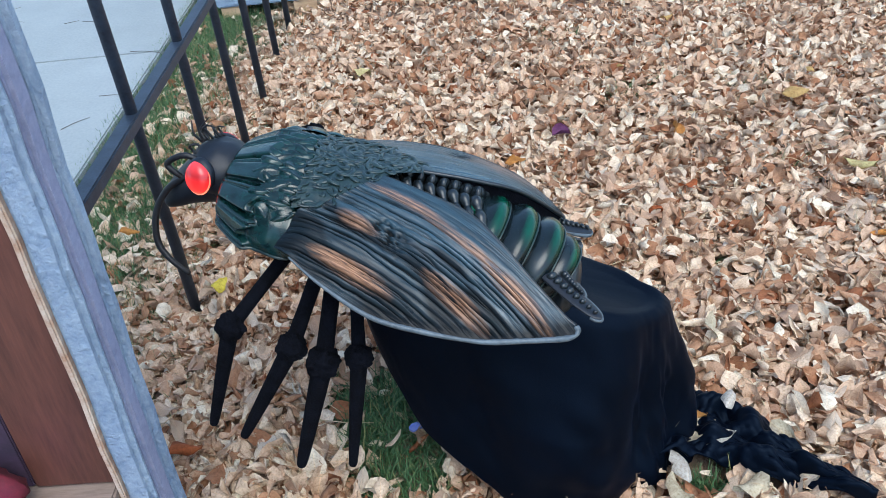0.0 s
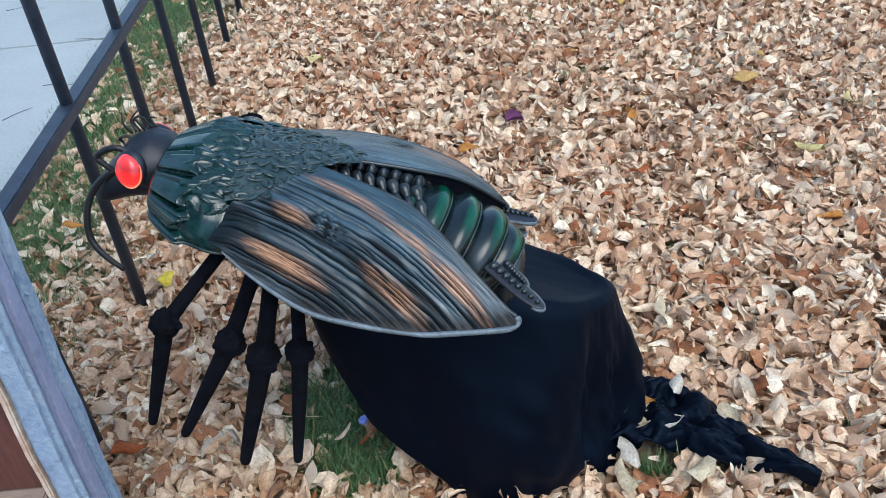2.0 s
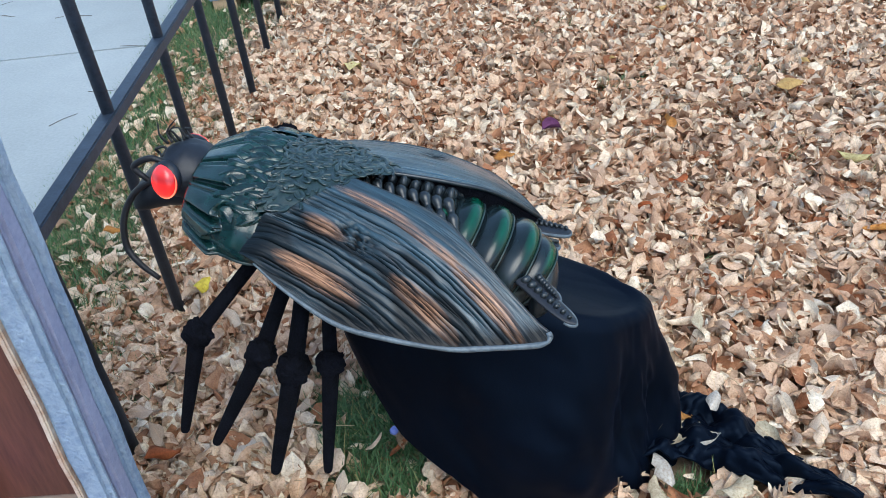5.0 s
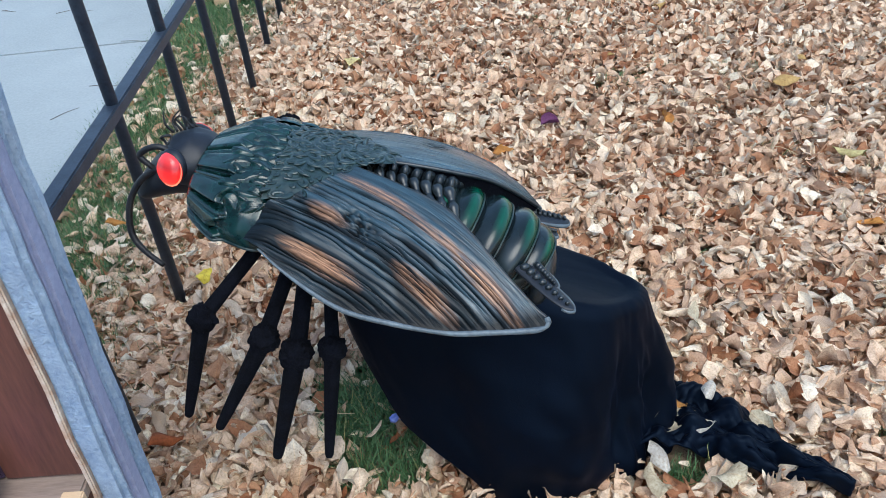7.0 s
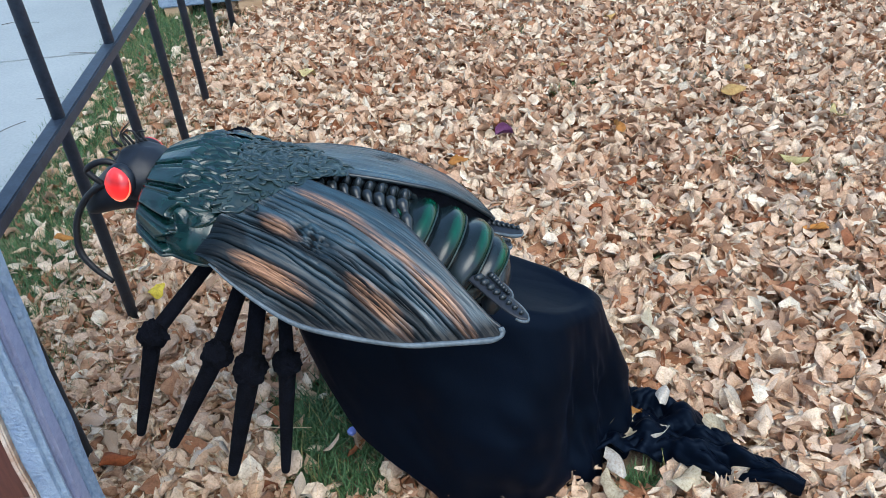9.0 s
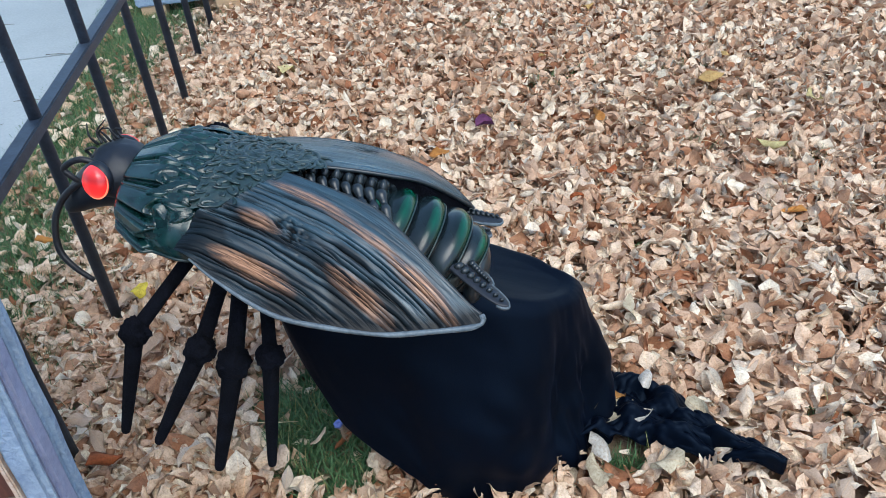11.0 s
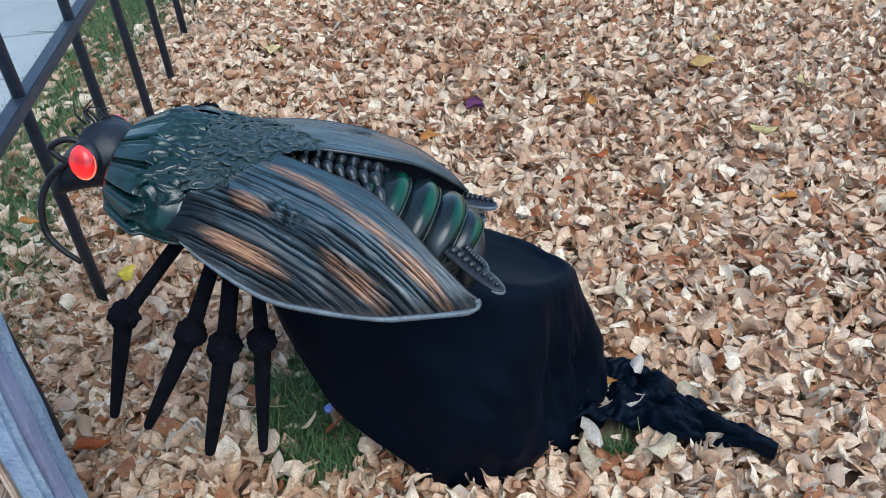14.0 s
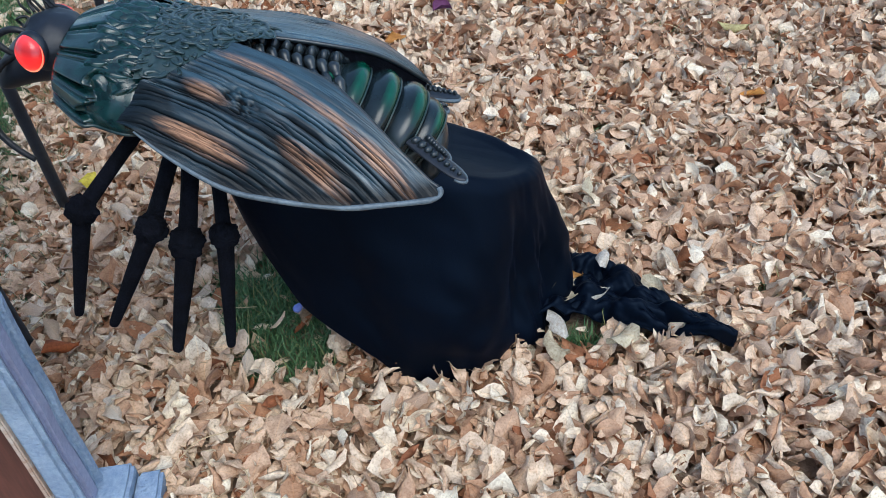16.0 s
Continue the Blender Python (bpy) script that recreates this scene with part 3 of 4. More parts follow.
part("foot", block((0.277, -0.885, -0.02), (0.318, -0.805, 0.052), 0.006, 0.003, 8), M_STONE_LIGHT, near, "pale blue rough foot")
part("foot", block((-0.40, -0.90, -0.05), (-0.30, -0.795, 0.068), 0.006, 0.003, 10), M_STONE_LIGHT, near, "pale blue rough foot")
far = thing("pillar", pose(0, 0, 0), "blue-grey plastered pillar standing on pine blocks", "pillar")
part("shaft", block((-0.32, 2.26, 0.135), (0.10, 2.70, 1.9), 0.008, 0.003, 10), M_STONE, far)
part("plinth", block((-0.355, 2.215, 0.040), (0.125, 2.74, 0.133), 0.008, 0.003, 10), M_STONE_LIGHT, far, "pale blue plinth")
for bx, by in ((-0.34, 2.225), (0.0, 2.225), (-0.34, 2.64), (0.0, 2.64)):
    part("foot", block((bx, by, -0.02), (bx + 0.11, by + 0.09, 0.038), 0.004), M_PINE, far, "bare pine block")

bundle = tagged(part("red_bundle", mesh_of("red_bundle", *ball((0.047, -0.915, 0.440), (0.05, 0.034, 0.036), None, 12, 18, lambda d: 1 + 0.16 * math.sin(7 * d.x + 5 * d.z) * math.cos(6 * d.y))), M_REDCLOTH), "crumpled dark red cloth lying on the shelf", "cloth")
lamp = thing("purple_lamp", pose(0.086, -0.945, 0.4025), "small lit purple tube lamp on the shelf", "lamp")
part("tube", mesh_of("tube", *tube([(0, 0, 0.012), (0, 0, 0.05), (0, 0, 0.06)], [0.008, 0.008, 0.005], 14)), M_PURPLE_LAMP, lamp)
part("cap", mesh_of("cap", *tube([(0, 0, 0), (0, 0, 0.011)], [0.010, 0.009], 14)), M_WIRE, lamp)

# ---- the giant insect ----
# Its own axes: x to the head, y to its left wing, z up.
TURN = Matrix(((-0.9536, -0.1821, 0.2397), (0.1928, -0.9810, 0.0219), (0.2311, 0.0671, 0.9706)))
PLACE = Matrix.Translation((0.592, -0.538, 0.562)) @ TURN.to_4x4()
insect = thing("insect_prop", PLACE, "giant dark green rubber insect with lit red eyes", "lawn decoration")
INWARD = PLACE.inverted()


def head_shape(d):
    return 1 + 0.05 * noise.noise(d * 3)


head = part("head", mesh_of("head", *ball((0.300, 0, -0.003), (0.048, 0.054, 0.042), None, 24, 32, head_shape)), M_HEAD, insect, "smooth black head")
v, f, _ = sheet(lambda u, w: (lambda p, r, a: (p.x + 0.25 * r * math.sin(a), p.y + r * math.cos(a), p.z + r * math.sin(a)))(bezier([(0.300, 0, -0.014), (0.350, 0, -0.030), (0.392, 0, -0.086)], u), 0.034 * (1 - u) ** 0.6 + 0.010 * math.sqrt(max(0.0, 1 - u ** 8)) + 0.001, w * 2 * math.pi), 24, 20, True)
part("snout", mesh_of("snout", v, f + [tuple(range(23 * 20, 24 * 20))]), M_HEAD, insect, "black tapering snout")


def tear(d):
    """A drop: drawn to a blunt point above, round below."""
    return 1 - 0.10 * d.z - 0.10 * abs(d.x) * max(0.0, d.z)


for s in (1, -1):
    tilt = Euler((radians(16 * s), radians(24), radians(-10 * s)))
    part("eye_socket", mesh_of("eye_socket", *ball((0.3145, 0.050 * s, 0.004), (0.0236, 0.0145, 0.0262), tilt, 12, 24)), M_HEAD, insect)
    part("eye", mesh_of("eye", *ball((0.316, 0.0565 * s, 0.0055), (0.0208, 0.0145, 0.0242), tilt, 20, 28, tear)), M_EYE, insect, "lit red bulging eye")
    ring = [Vector((0.3162, 0.0575 * s, 0.0055)) + tilt.to_matrix() @ Vector((0.0204 * math.cos(a), 0.0, 0.0238 * math.sin(a))) * tear(Vector((math.cos(a), 0, math.sin(a)))) for a in np.linspace(math.pi * 0.95, math.pi * 2.05, 25)]
    part("eye_edge", mesh_of("eye_edge", *tube(ring, [0.0008, 0.0017, 0.0017, 0.0008], 6)), M_EYE_RIM, insect, "brighter orange-red edge")
for pts, r in (([(0.328, 0.026, 0.014), (0.345, 0.029, 0.019), (0.362, 0.030, 0.012), (0.374, 0.030, -0.002), (0.360, 0.030, -0.014), (0.346, 0.026, -0.024)], 0.0046),
               ([(0.342, 0.028, -0.014), (0.370, 0.030, -0.038), (0.386, 0.036, -0.068), (0.389, 0.045, -0.097), (0.382, 0.052, -0.132), (0.358, 0.060, -0.152), (0.329, 0.060, -0.171)], 0.0050)):
    part("feeler", mesh_of("feeler", *tube(pts, [r, r, r * 1.1, r * 0.8], 10, 34)), M_WIRE, insect, "black curved feeler")
for k in range(7):
    a = 0.4 + k * 0.45
    root = Vector((0.332 - 0.004 * k, 0.004 - 0.005 * k, 0.034))
    part("bristle", mesh_of("bristle", *tube([root, root + Vector((0.010, 0.006 * math.sin(5 * a), 0.014)), root + Vector((0.010 + 0.014 * math.cos(3 * a), 0.010 * math.cos(4 * a), 0.022 + 0.012 * math.sin(2 * a)))], [0.0022, 0.0016, 0.0008], 6, 10)), M_WIRE, insect)
part("curl_tuft", mesh_of("curl_tuft", *tube([(0.338 + 0.007 * math.cos(t), 0.016 + 0.004 * math.sin(2 * t), 0.026 + 0.007 * math.sin(t)) for t in np.linspace(0, 9.5, 28)], [0.0020], 7)), M_WIRE, head, "coiled black wire")


# the moulded back: one low arch that thorax, plate and wings follow
def arch_z(x, y):
    return 0.066 - 1.9 * y * y - (0.35 * x * x if x < 0 else 0.0)


def shield(u, w):
    """Neck shield and shoulders: broad flutes with doubled grooves in front, smooth behind, flared to a thin skirt."""
    a = (w - 0.5) * radians(204)
    x = 0.266 - 0.131 * u
    rise = math.sin(min(1, u * 1.25) * math.pi / 2)
    half, top = 0.092 + 0.062 * rise, 0.030 + 0.032 * rise - 0.020 * max(0.0, u - 0.45)
    turn = a * 7.4 + 0.7 + 0.3 * math.sin(3 * a)
    saw = (turn / math.pi) % 1.0
    groove = math.exp(-(math.sin(turn) / 0.24) ** 2) + 0.30 * math.exp(-((saw - 0.24) / 0.045) ** 2)
    plate_end = 0.50 + 0.05 * math.sin(2.3 * a) + 0.05 * math.sin(turn * 2)
    reach = min(1.0, max(0.0, (plate_end - u) / 0.07))
    crown = 0.011 * (1 - groove) * reach * (0.5 + 0.9 * u)
    r = 1.0 + (crown - 0.008 * groove * reach) / 0.10
    r += 0.020 * noise.noise(Vector((x * 40, a * 4, 2.0))) * (1 - reach)
    r *= 1 - 0.22 * max(0.0, (u - 0.86) / 0.14) ** 2
    r *= 1 - 0.14 * max(0.0, (0.06 - u) / 0.06) ** 2
    y, z = half * math.sin(a) * r, -0.018 + (top + 0.018) * math.cos(a) * r
    if abs(a) > math.pi / 2:
        z = -0.018 + 0.10 * math.cos(a)
    return (x + 0.012 * (1 - u), y, z)


v, f, uv = sheet(shield, 70, 260)
thorax = part("thorax", mesh_of("thorax", v, f, uv), M_GREEN, insect, "glossy dark green fluted shoulder shield")
for s in (0.0, 1.0):
    part("skirt_edge", mesh_of("skirt_edge", *tube([Vector(shield(u, s)) for u in np.linspace(0.02, 0.98, 30)], [0.0014, 0.0026, 0.0022], 7)), M_CURL, thorax, "thin moulded edge")


def on_shield(u, a):
    p = Vector(shield(u, 0.5 + a / radians(204)))
    return p, Vector((0, math.sin(a), math.cos(a) * 0.9)).normalized()


def fold_shape(k):
    """A pointed, creased fold of moulded rubber lying flat on the shield."""
    def fn(u, w):
        c = 2 * w - 1
        half = 0.0112 * math.sin(math.pi * (0.06 + 0.94 * u) ** 0.8) ** 0.8 + 0.0004
        bend = 0.004 * math.sin(2.4 * u + k)
        z = 0.0062 * (1 - c * c) * math.sin(math.pi * min(1, 0.15 + 0.85 * u)) ** 0.7 + 0.0012 * math.exp(-(c / 0.22) ** 2) - 0.0014 * math.exp(-((c - 0.5) / 0.16) ** 2)
        return (-0.019 + 0.038 * u, half * c + bend, z - 0.0030)
    return sheet(fn, 9, 9)


g = random.Random(4)
fold_me = [mesh_of("fold", *fold_shape(1.3 * k)) for k in range(5)]
for row in range(6):
    for k in range(-10, 11):
        a = radians(9.6) * (k + 0.5 * (row % 2))
        if abs(a) > radians(64):
            continue
        p, nrm = on_shield(0.50 + 0.088 * row, a + g.uniform(-0.06, 0.06))
        ob = part("fold", fold_me[g.randrange(5)], M_GREEN, thorax)
        q = Matrix((Vector((-1, 0, 0.0)) - nrm * (-nrm.x), nrm.cross(Vector((-1, 0, 0))), nrm)).transposed().to_4x4()
        size = g.uniform(0.75, 1.15) * (0.75 if abs(a) > radians(50) else 1.0)
        ob.matrix_basis = Matrix.Translation(p + nrm * 0.0002) @ q @ pose(0, 0, 0, g.uniform(-6, 6), g.uniform(-3, 0), g.uniform(-36, 36)) @ Matrix.Diagonal((size, size * g.uniform(0.8, 1.3), size, 1))


def plate_half(u):
    return float(np.interp(u, [0.0, 0.25, 0.66, 0.8, 1.0], [0.132, 0.118, 0.048, 0.032, 0.018]))


def plate_z(x, y):
    return arch_z(x, y) + 0.0005 - 0.05 * max(0.0, x - 0.05) * (1 if y < 0.03 else max(0.0, (0.08 - y) / 0.05)) - (1.3 * y * y if y < 0 else 0.0)


def back_plate(u, w):
    """The carved plate behind the shoulders, running to a point between the wings."""
    x, c = 0.155 - 0.155 * u, 2 * w - 1
    y = plate_half(u) * c
    return (x, y, plate_z(x, y) + 0.0022 * noise.noise(Vector((x * 90, y * 90, 4))))


v, f, uv = sheet(back_plate, 50, 70)
plate = part("back_plate", mesh_of("back_plate", v, f, uv), M_CURL, insect, "olive-black carved plate with curling relief")
curl_me = []
for k in range(6):
    turns, rad = 0.42 + 0.14 * k, 0.0125
    pts = [(rad * (1 - 0.6 * t) * math.cos(2 * math.pi * turns * t), rad * (1 - 0.6 * t) * 0.72 * math.sin(2 * math.pi * turns * t), -0.001 * t) for t in np.linspace(0, 1, 12)]
    curl_me.append(mesh_of("curl", *tube(pts, [0.0012, 0.0036, 0.0042, 0.0018], 7, 16)))
for i in range(12):
    for k in range(-9, 10):
        u = (i + 0.5) / 12
        x, y = 0.155 - 0.155 * u, (k + 0.5 * (i % 2)) * 0.0142
        if abs(y) > plate_half(u) * 0.97:
            continue
        ob = part("curl", curl_me[g.randrange(6)], M_CURL, plate)
        size = g.uniform(0.75, 1.2)
        ob.matrix_basis = Matrix.Translation((x, y, plate_z(x, y) + 0.0002)) @ pose(0, 0, 0, math.degrees(math.atan(-3.8 * y)), g.uniform(-4, 4), g.uniform(0, 360)) @ Matrix.Diagonal((size * 1.25, size * 0.85, size * 0.55, 1))


# ---- wing covers ----
TABLE = np.random.default_rng(21).uniform(0, 1, (64, 64))


def lattice(a, b_):
    """Smooth value noise from 0 to 1 over arrays."""
    a, b_ = np.asarray(a, float), np.asarray(b_, float)
    i, j = np.floor(a).astype(int), np.floor(b_).astype(int)
    fa, fb = a - i, b_ - j
    fa, fb = fa * fa * (3 - 2 * fa), fb * fb * (3 - 2 * fb)
    get = lambda p, q: TABLE[p % 64, q % 64]
    return (get(i, j) * (1 - fa) + get(i + 1, j) * fa) * (1 - fb) + (get(i, j + 1) * (1 - fa) + get(i + 1, j + 1) * fa) * fb


def scoring(x, q, shift):
    """Long broken grooves along the grain: 0 on the ridge, 1 in the groove."""
    out = np.zeros_like(x)
    for pitch, reach, width, level, k in ((0.0105, 0.13, 0.30, 0.28, 0), (0.0068, 0.085, 0.32, 0.36, 19)):
        line = q / pitch + 0.8 * (lattice(x / 0.075 + 3 + k, q / 0.030 + shift) - 0.5) + 0.14 * (lattice(x / 0.014 + k, q / 0.012 + 7) - 0.5)
        lane = np.floor(line)
        there = np.clip((lattice(x / reach + lane * 5.37, lane * 1.0 + 0.5 + k + shift) - level) / 0.25, 0, 1)
        off = np.abs(line - lane - 0.5) * 2
        out = np.maximum(out, there * np.clip(1.25 * (1 - off / (width * (0.5 + there))), 0, 1))
    return out


def wing(side, inner, outer, front, dome, depth, height, label):
    """A wing cover: scored along its length, 6 mm thick, with a pale moulded rim."""
    nu, nw = 330, 250
    us, ws = np.linspace(0, 1, nu), np.linspace(0, 1, nw)
    a = np.array([tuple(p) for p in smooth_path([(*p, 0) if len(p) == 2 else p for p in inner], nu)])
    c = np.array([tuple(p) for p in smooth_path([(*p, 0) if len(p) == 2 else p for p in outer], nu)])
    e = np.array([tuple(p) for p in smooth_path([(*p, 0) if len(p) == 2 else p for p in front], nw)])
    U, W = np.meshgrid(us, ws, indexing="ij")
    P = a[:, None] * (1 - W[..., None]) + c[:, None] * W[..., None]
    P += (1 - U[..., None]) ** 3 * (e - (a[0] * (1 - ws[:, None]) + c[0] * ws[:, None]))[None]
    X, Y, Z = P[..., 0], P[..., 1], P[..., 2]
    if height is None:
        Z = 0.066 - 1.9 * Y * Y - 0.35 * np.minimum(X, 0) ** 2
    Z = Z + dome * np.sin(math.pi * np.minimum(1, 0.05 + 0.95 * W)) ** 0.8 * np.sin(math.pi * np.minimum(1, 0.12 + 0.86 * U)) ** 0.7
    S = np.abs(Y)
    Q = S + 0.34 * X - 0.6 * X * X if side > 0 else 0.5 + 0.19 * W + 0.02 * U
    edge = np.minimum(1, np.minimum(np.minimum(16 * W, 14 * (1 - W)), np.minimum(25 * (1 - U), 30 * U + 0.4)))
    bare = np.clip((Q - 0.080) / 0.022, 0.08, 1) if side > 0 else np.clip((W - 0.62) / 0.25, 0.06, 0.8)
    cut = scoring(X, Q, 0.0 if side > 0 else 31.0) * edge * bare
    du, dw = (X - 0.020) / 0.020, (Q - 0.146) / 0.0125
    if side < 0:
        du, dw = (X + 0.045) / 0.014, (W - 0.55) / 0.07
    near_knot = np.exp(-(du * du + dw * dw) / 2.2)
    ragged = 0.6 * lattice(X / 0.009, Q / 0.0042 + 11) + 0.4 * lattice(X / 0.004, Q / 0.0019 + 27)
    knot = np.clip(near_knot * 2.8 * (ragged - 0.22), 0, 1)
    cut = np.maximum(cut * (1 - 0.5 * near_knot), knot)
    Z = Z - depth * cut - 0.0045 * near_knot * (1 - ragged) + 0.0022 * (lattice(X / 0.05, Q / 0.010 + 5) - 0.5) * edge * bare + 0.0008 * (lattice(X / 0.02, Q / 0.004 + 50) - 0.5) * edge
    Z = Z - 0.010 * np.clip(1 - U / 0.06, 0, 1) ** 2 * np.clip((W - 0.62) / 0.15, 0, 1)
    verts = np.stack([X, Y, Z], -1).reshape(-1, 3)
    idx = np.arange(nu * nw).reshape(nu, nw)
    faces = np.stack([idx[:-1, :-1], idx[:-1, 1:], idx[1:, 1:], idx[1:, :-1]], -1).reshape(-1, 4)
    if side < 0:
        faces = faces[:, ::-1]
    me = mesh_of("wing", verts, faces, np.stack([X, Q], -1).reshape(-1, 2))
    rim_gap = (1 - W) * np.linalg.norm(c - a, axis=1)[:, None] + 0.008 * (lattice(X / 0.012, Q / 0.006) - 0.5)
    dark = np.clip(1.45 - rim_gap / 0.019, 0, 1) * np.clip((0.10 - X) / 0.08, 0.25, 1)
    dark = np.maximum(dark, np.clip((U - 0.90) / 0.06 + 0.8 * (lattice(X / 0.02, Q / 0.004 + 23) - 0.5), 0, 1) * 0.8)
    if side > 0:
        # Low outer side darkened in colour, as if mirroring dark surroundings.
        dark = np.maximum(dark, np.clip((Q - 0.155) / 0.05, 0, 1) * (0.55 + 0.5 * lattice(X / 0.05, Q / 0.006 + 40)))
        dark = np.maximum(dark, np.clip((lattice(X / 0.07 + 2, Q / 0.016 + 9) - 0.42) / 0.2, 0, 1) * np.clip((Q - 0.10) / 0.03, 0, 1) * 0.9)
        dark = np.clip(dark, 0, 1)
    for name, data in (("groove", cut), ("border_and_shade", dark)):
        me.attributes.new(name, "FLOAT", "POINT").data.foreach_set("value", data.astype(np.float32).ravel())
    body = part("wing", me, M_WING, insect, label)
    low = [tuple(p) for p in (np.stack([X, Y, Z - 0.006], -1)[::20, ::12]).reshape(-1, 3)]
    mu, mw = len(us[::20]), len(ws[::12])
    part("underside", mesh_of("underside", low, [(i * mw + j, (i + 1) * mw + j, (i + 1) * mw + j + 1, i * mw + j + 1) for i in range(mu - 1) for j in range(mw - 1)]), M_BONE, body, "dark underside")
    rows = [Vector((X[i, -1], Y[i, -1], Z[i, -1] - 0.003)) for i in range(16, nu, 6)] + [Vector((X[-1, j], Y[-1, j], Z[-1, j] - 0.003)) for j in range(nw - 1, -1, -24)]
    thick = [0.0016, 0.0030, 0.0040, 0.0044, 0.0034, 0.0046, 0.0042, 0.0050, 0.0034, 0.0050, 0.0056, 0.0050] if side > 0 else [0.0012, 0.002, 0.0024, 0.0026]
    part("rim", mesh_of("rim", *tube(rows, thick, 10, 150, 0.9)), M_RIM, body, "pale grey moulded rim")
    part("inner_lip", mesh_of("inner_lip", *tube([Vector((X[i, 0], Y[i, 0], Z[i, 0] - 0.003)) for i in range(0, nu, 4)], [0.0032, 0.0035, 0.003], 8, 80)), M_BONE, body)
    if side < 0:
        drop = lambda u: 0.006 + 0.054 * u ** 1.1 * min(1.0, (1 - u) / 0.10)
        wall = sheet(lambda u, w: (lambda i: Vector((X[i, 0], Y[i, 0] - 0.006 * w, Z[i, 0] - 0.002 - w * drop(u))))(int(round(u * (nu - 1)))), 60, 5)
        part("inner_wall", mesh_of("inner_wall", wall[0], wall[1]), M_FOAM, body, "black turned-down edge")
    return body


wing(1, [(0.049, 0.042), (-0.018, 0.060), (-0.084, 0.080), (-0.129, 0.110), (-0.182, 0.148), (-0.229, 0.175), (-0.250, 0.183)],
     [(0.163, 0.178), (0.096, 0.209), (0.016, 0.233), (-0.056, 0.236), (-0.127, 0.231), (-0.178, 0.219), (-0.231, 0.203), (-0.250, 0.194), (-0.2535, 0.187)],
     [(0.049, 0.042), (0.081, 0.072), (0.114, 0.115), (0.143, 0.130), (0.153, 0.155), (0.163, 0.178)], 0.0, 0.0050, None, "black ridged wing cover brushed with slate and copper paint")
wing(-1, [(0.095, 0.000, 0.052), (0.0, -0.010, 0.054), (-0.085, -0.024, 0.050), (-0.150, -0.046, 0.036), (-0.226, -0.100, -0.018)],
     [(0.150, -0.145, 0.004), (0.085, -0.190, 0.004), (-0.02, -0.208, 0.004), (-0.125, -0.190, -0.004), (-0.192, -0.155, -0.018), (-0.230, -0.110, -0.026)],
     [(0.095, 0.000, 0.052), (0.120, -0.070, 0.040), (0.150, -0.145, 0.004)], 0.010, 0.0030, "own", "black wing cover brushed with slate paint, its inner edge raised")

# ribbed spine and knuckles between the wings
for k in range(8):
    x = 0.036 - 0.0175 * k
    big = 0.9 + 0.05 * k + 0.12 * (k % 2)
    lift = 0.046 - 0.0016 * k
    for s in (1, -1):
        part("knuckle", mesh_of("knuckle", *tube([(x + 0.004, 0.004 * s, lift - 0.004), (x, 0.016 * s, lift + 0.001), (x - 0.007, 0.027 * s, lift - 0.006), (x - 0.011, 0.038 * s, lift - 0.010), (x - 0.020, 0.054 * s, lift - 0.024), (x - 0.026, 0.066 * s, lift - 0.040)], [0.0050 * big, 0.0078 * big, 0.0050, 0.0072 * big, 0.0048, 0.0044], 10, 22)), M_BONE, insect)
    part("vertebra", mesh_of("vertebra", *ball((x, -0.004, lift + 0.002), (0.0068, 0.0084 * big, 0.0105 * big), None, 8, 12)), M_BONE, insect)


def spine_bed(u, w):
    c = 2 * w - 1
    return (0.090 - 0.190 * u, 0.080 * c, 0.040 - 0.014 * u - 0.030 * c * c)


v, f, uv = sheet(spine_bed, 16, 14)
part("spine_bed", mesh_of("spine_bed", v, f, uv), M_BONE, insect, "dark rubber back under the wings")


def belly(u, w):
    x = 0.12 - 0.37 * u
    r = 0.066 * math.sin(math.pi * min(1, 0.12 + 0.80 * u)) ** 0.5
    a = 2 * math.pi * w
    return (x, 1.05 * r * math.cos(a), -0.042 - 0.030 * u + r * math.sin(a))


v, f, uv = sheet(belly, 20, 24, True)
part("belly", mesh_of("belly", v, f + [tuple(range(24))[::-1], tuple(range(19 * 24, 20 * 24))]), M_BONE, insect, "dark rubber belly")


def ring_segment(x0, x1, r0, r1, z0, z1):
    """A swollen lobe, fullest towards the tail, its ends swept towards the head."""
    def fn(u, w):
        x = x0 + (x1 - x0) * u
        swell_ = max(0.0, math.sin(math.pi * min(1.0, (0.04 + 0.96 * u) ** 1.7))) ** 0.6
        a = (w - 0.5) * radians(220)
        r = (r0 + (r1 - r0) * u) * (0.80 + 0.20 * swell_ + 0.012 * noise.noise(Vector((x * 30, a * 2, 1))))
        return (x + 0.030 * (1 - math.cos(a)), 1.14 * r * math.sin(a), z0 + (z1 - z0) * u + r * math.cos(a))
    return sheet(fn, 26, 44)


stations = [(-0.068, 0.058, -0.020), (-0.094, 0.068, -0.032), (-0.140, 0.080, -0.048), (-0.185, 0.082, -0.058), (-0.227, 0.074, -0.064), (-0.256, 0.054, -0.070)]
for (xa, ra, za), (xb, rb, zb) in zip(stations, stations[1:]):
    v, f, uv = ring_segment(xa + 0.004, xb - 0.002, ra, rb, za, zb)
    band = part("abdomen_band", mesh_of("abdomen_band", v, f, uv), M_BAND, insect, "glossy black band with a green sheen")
    part("band_edge", mesh_of("band_edge", *tube([Vector(q) + Vector((-0.001, 0, 0.0005)) for q in v[23 * 44:24 * 44]], [0.0014], 6)), M_CURL, band, "thin paler edge")
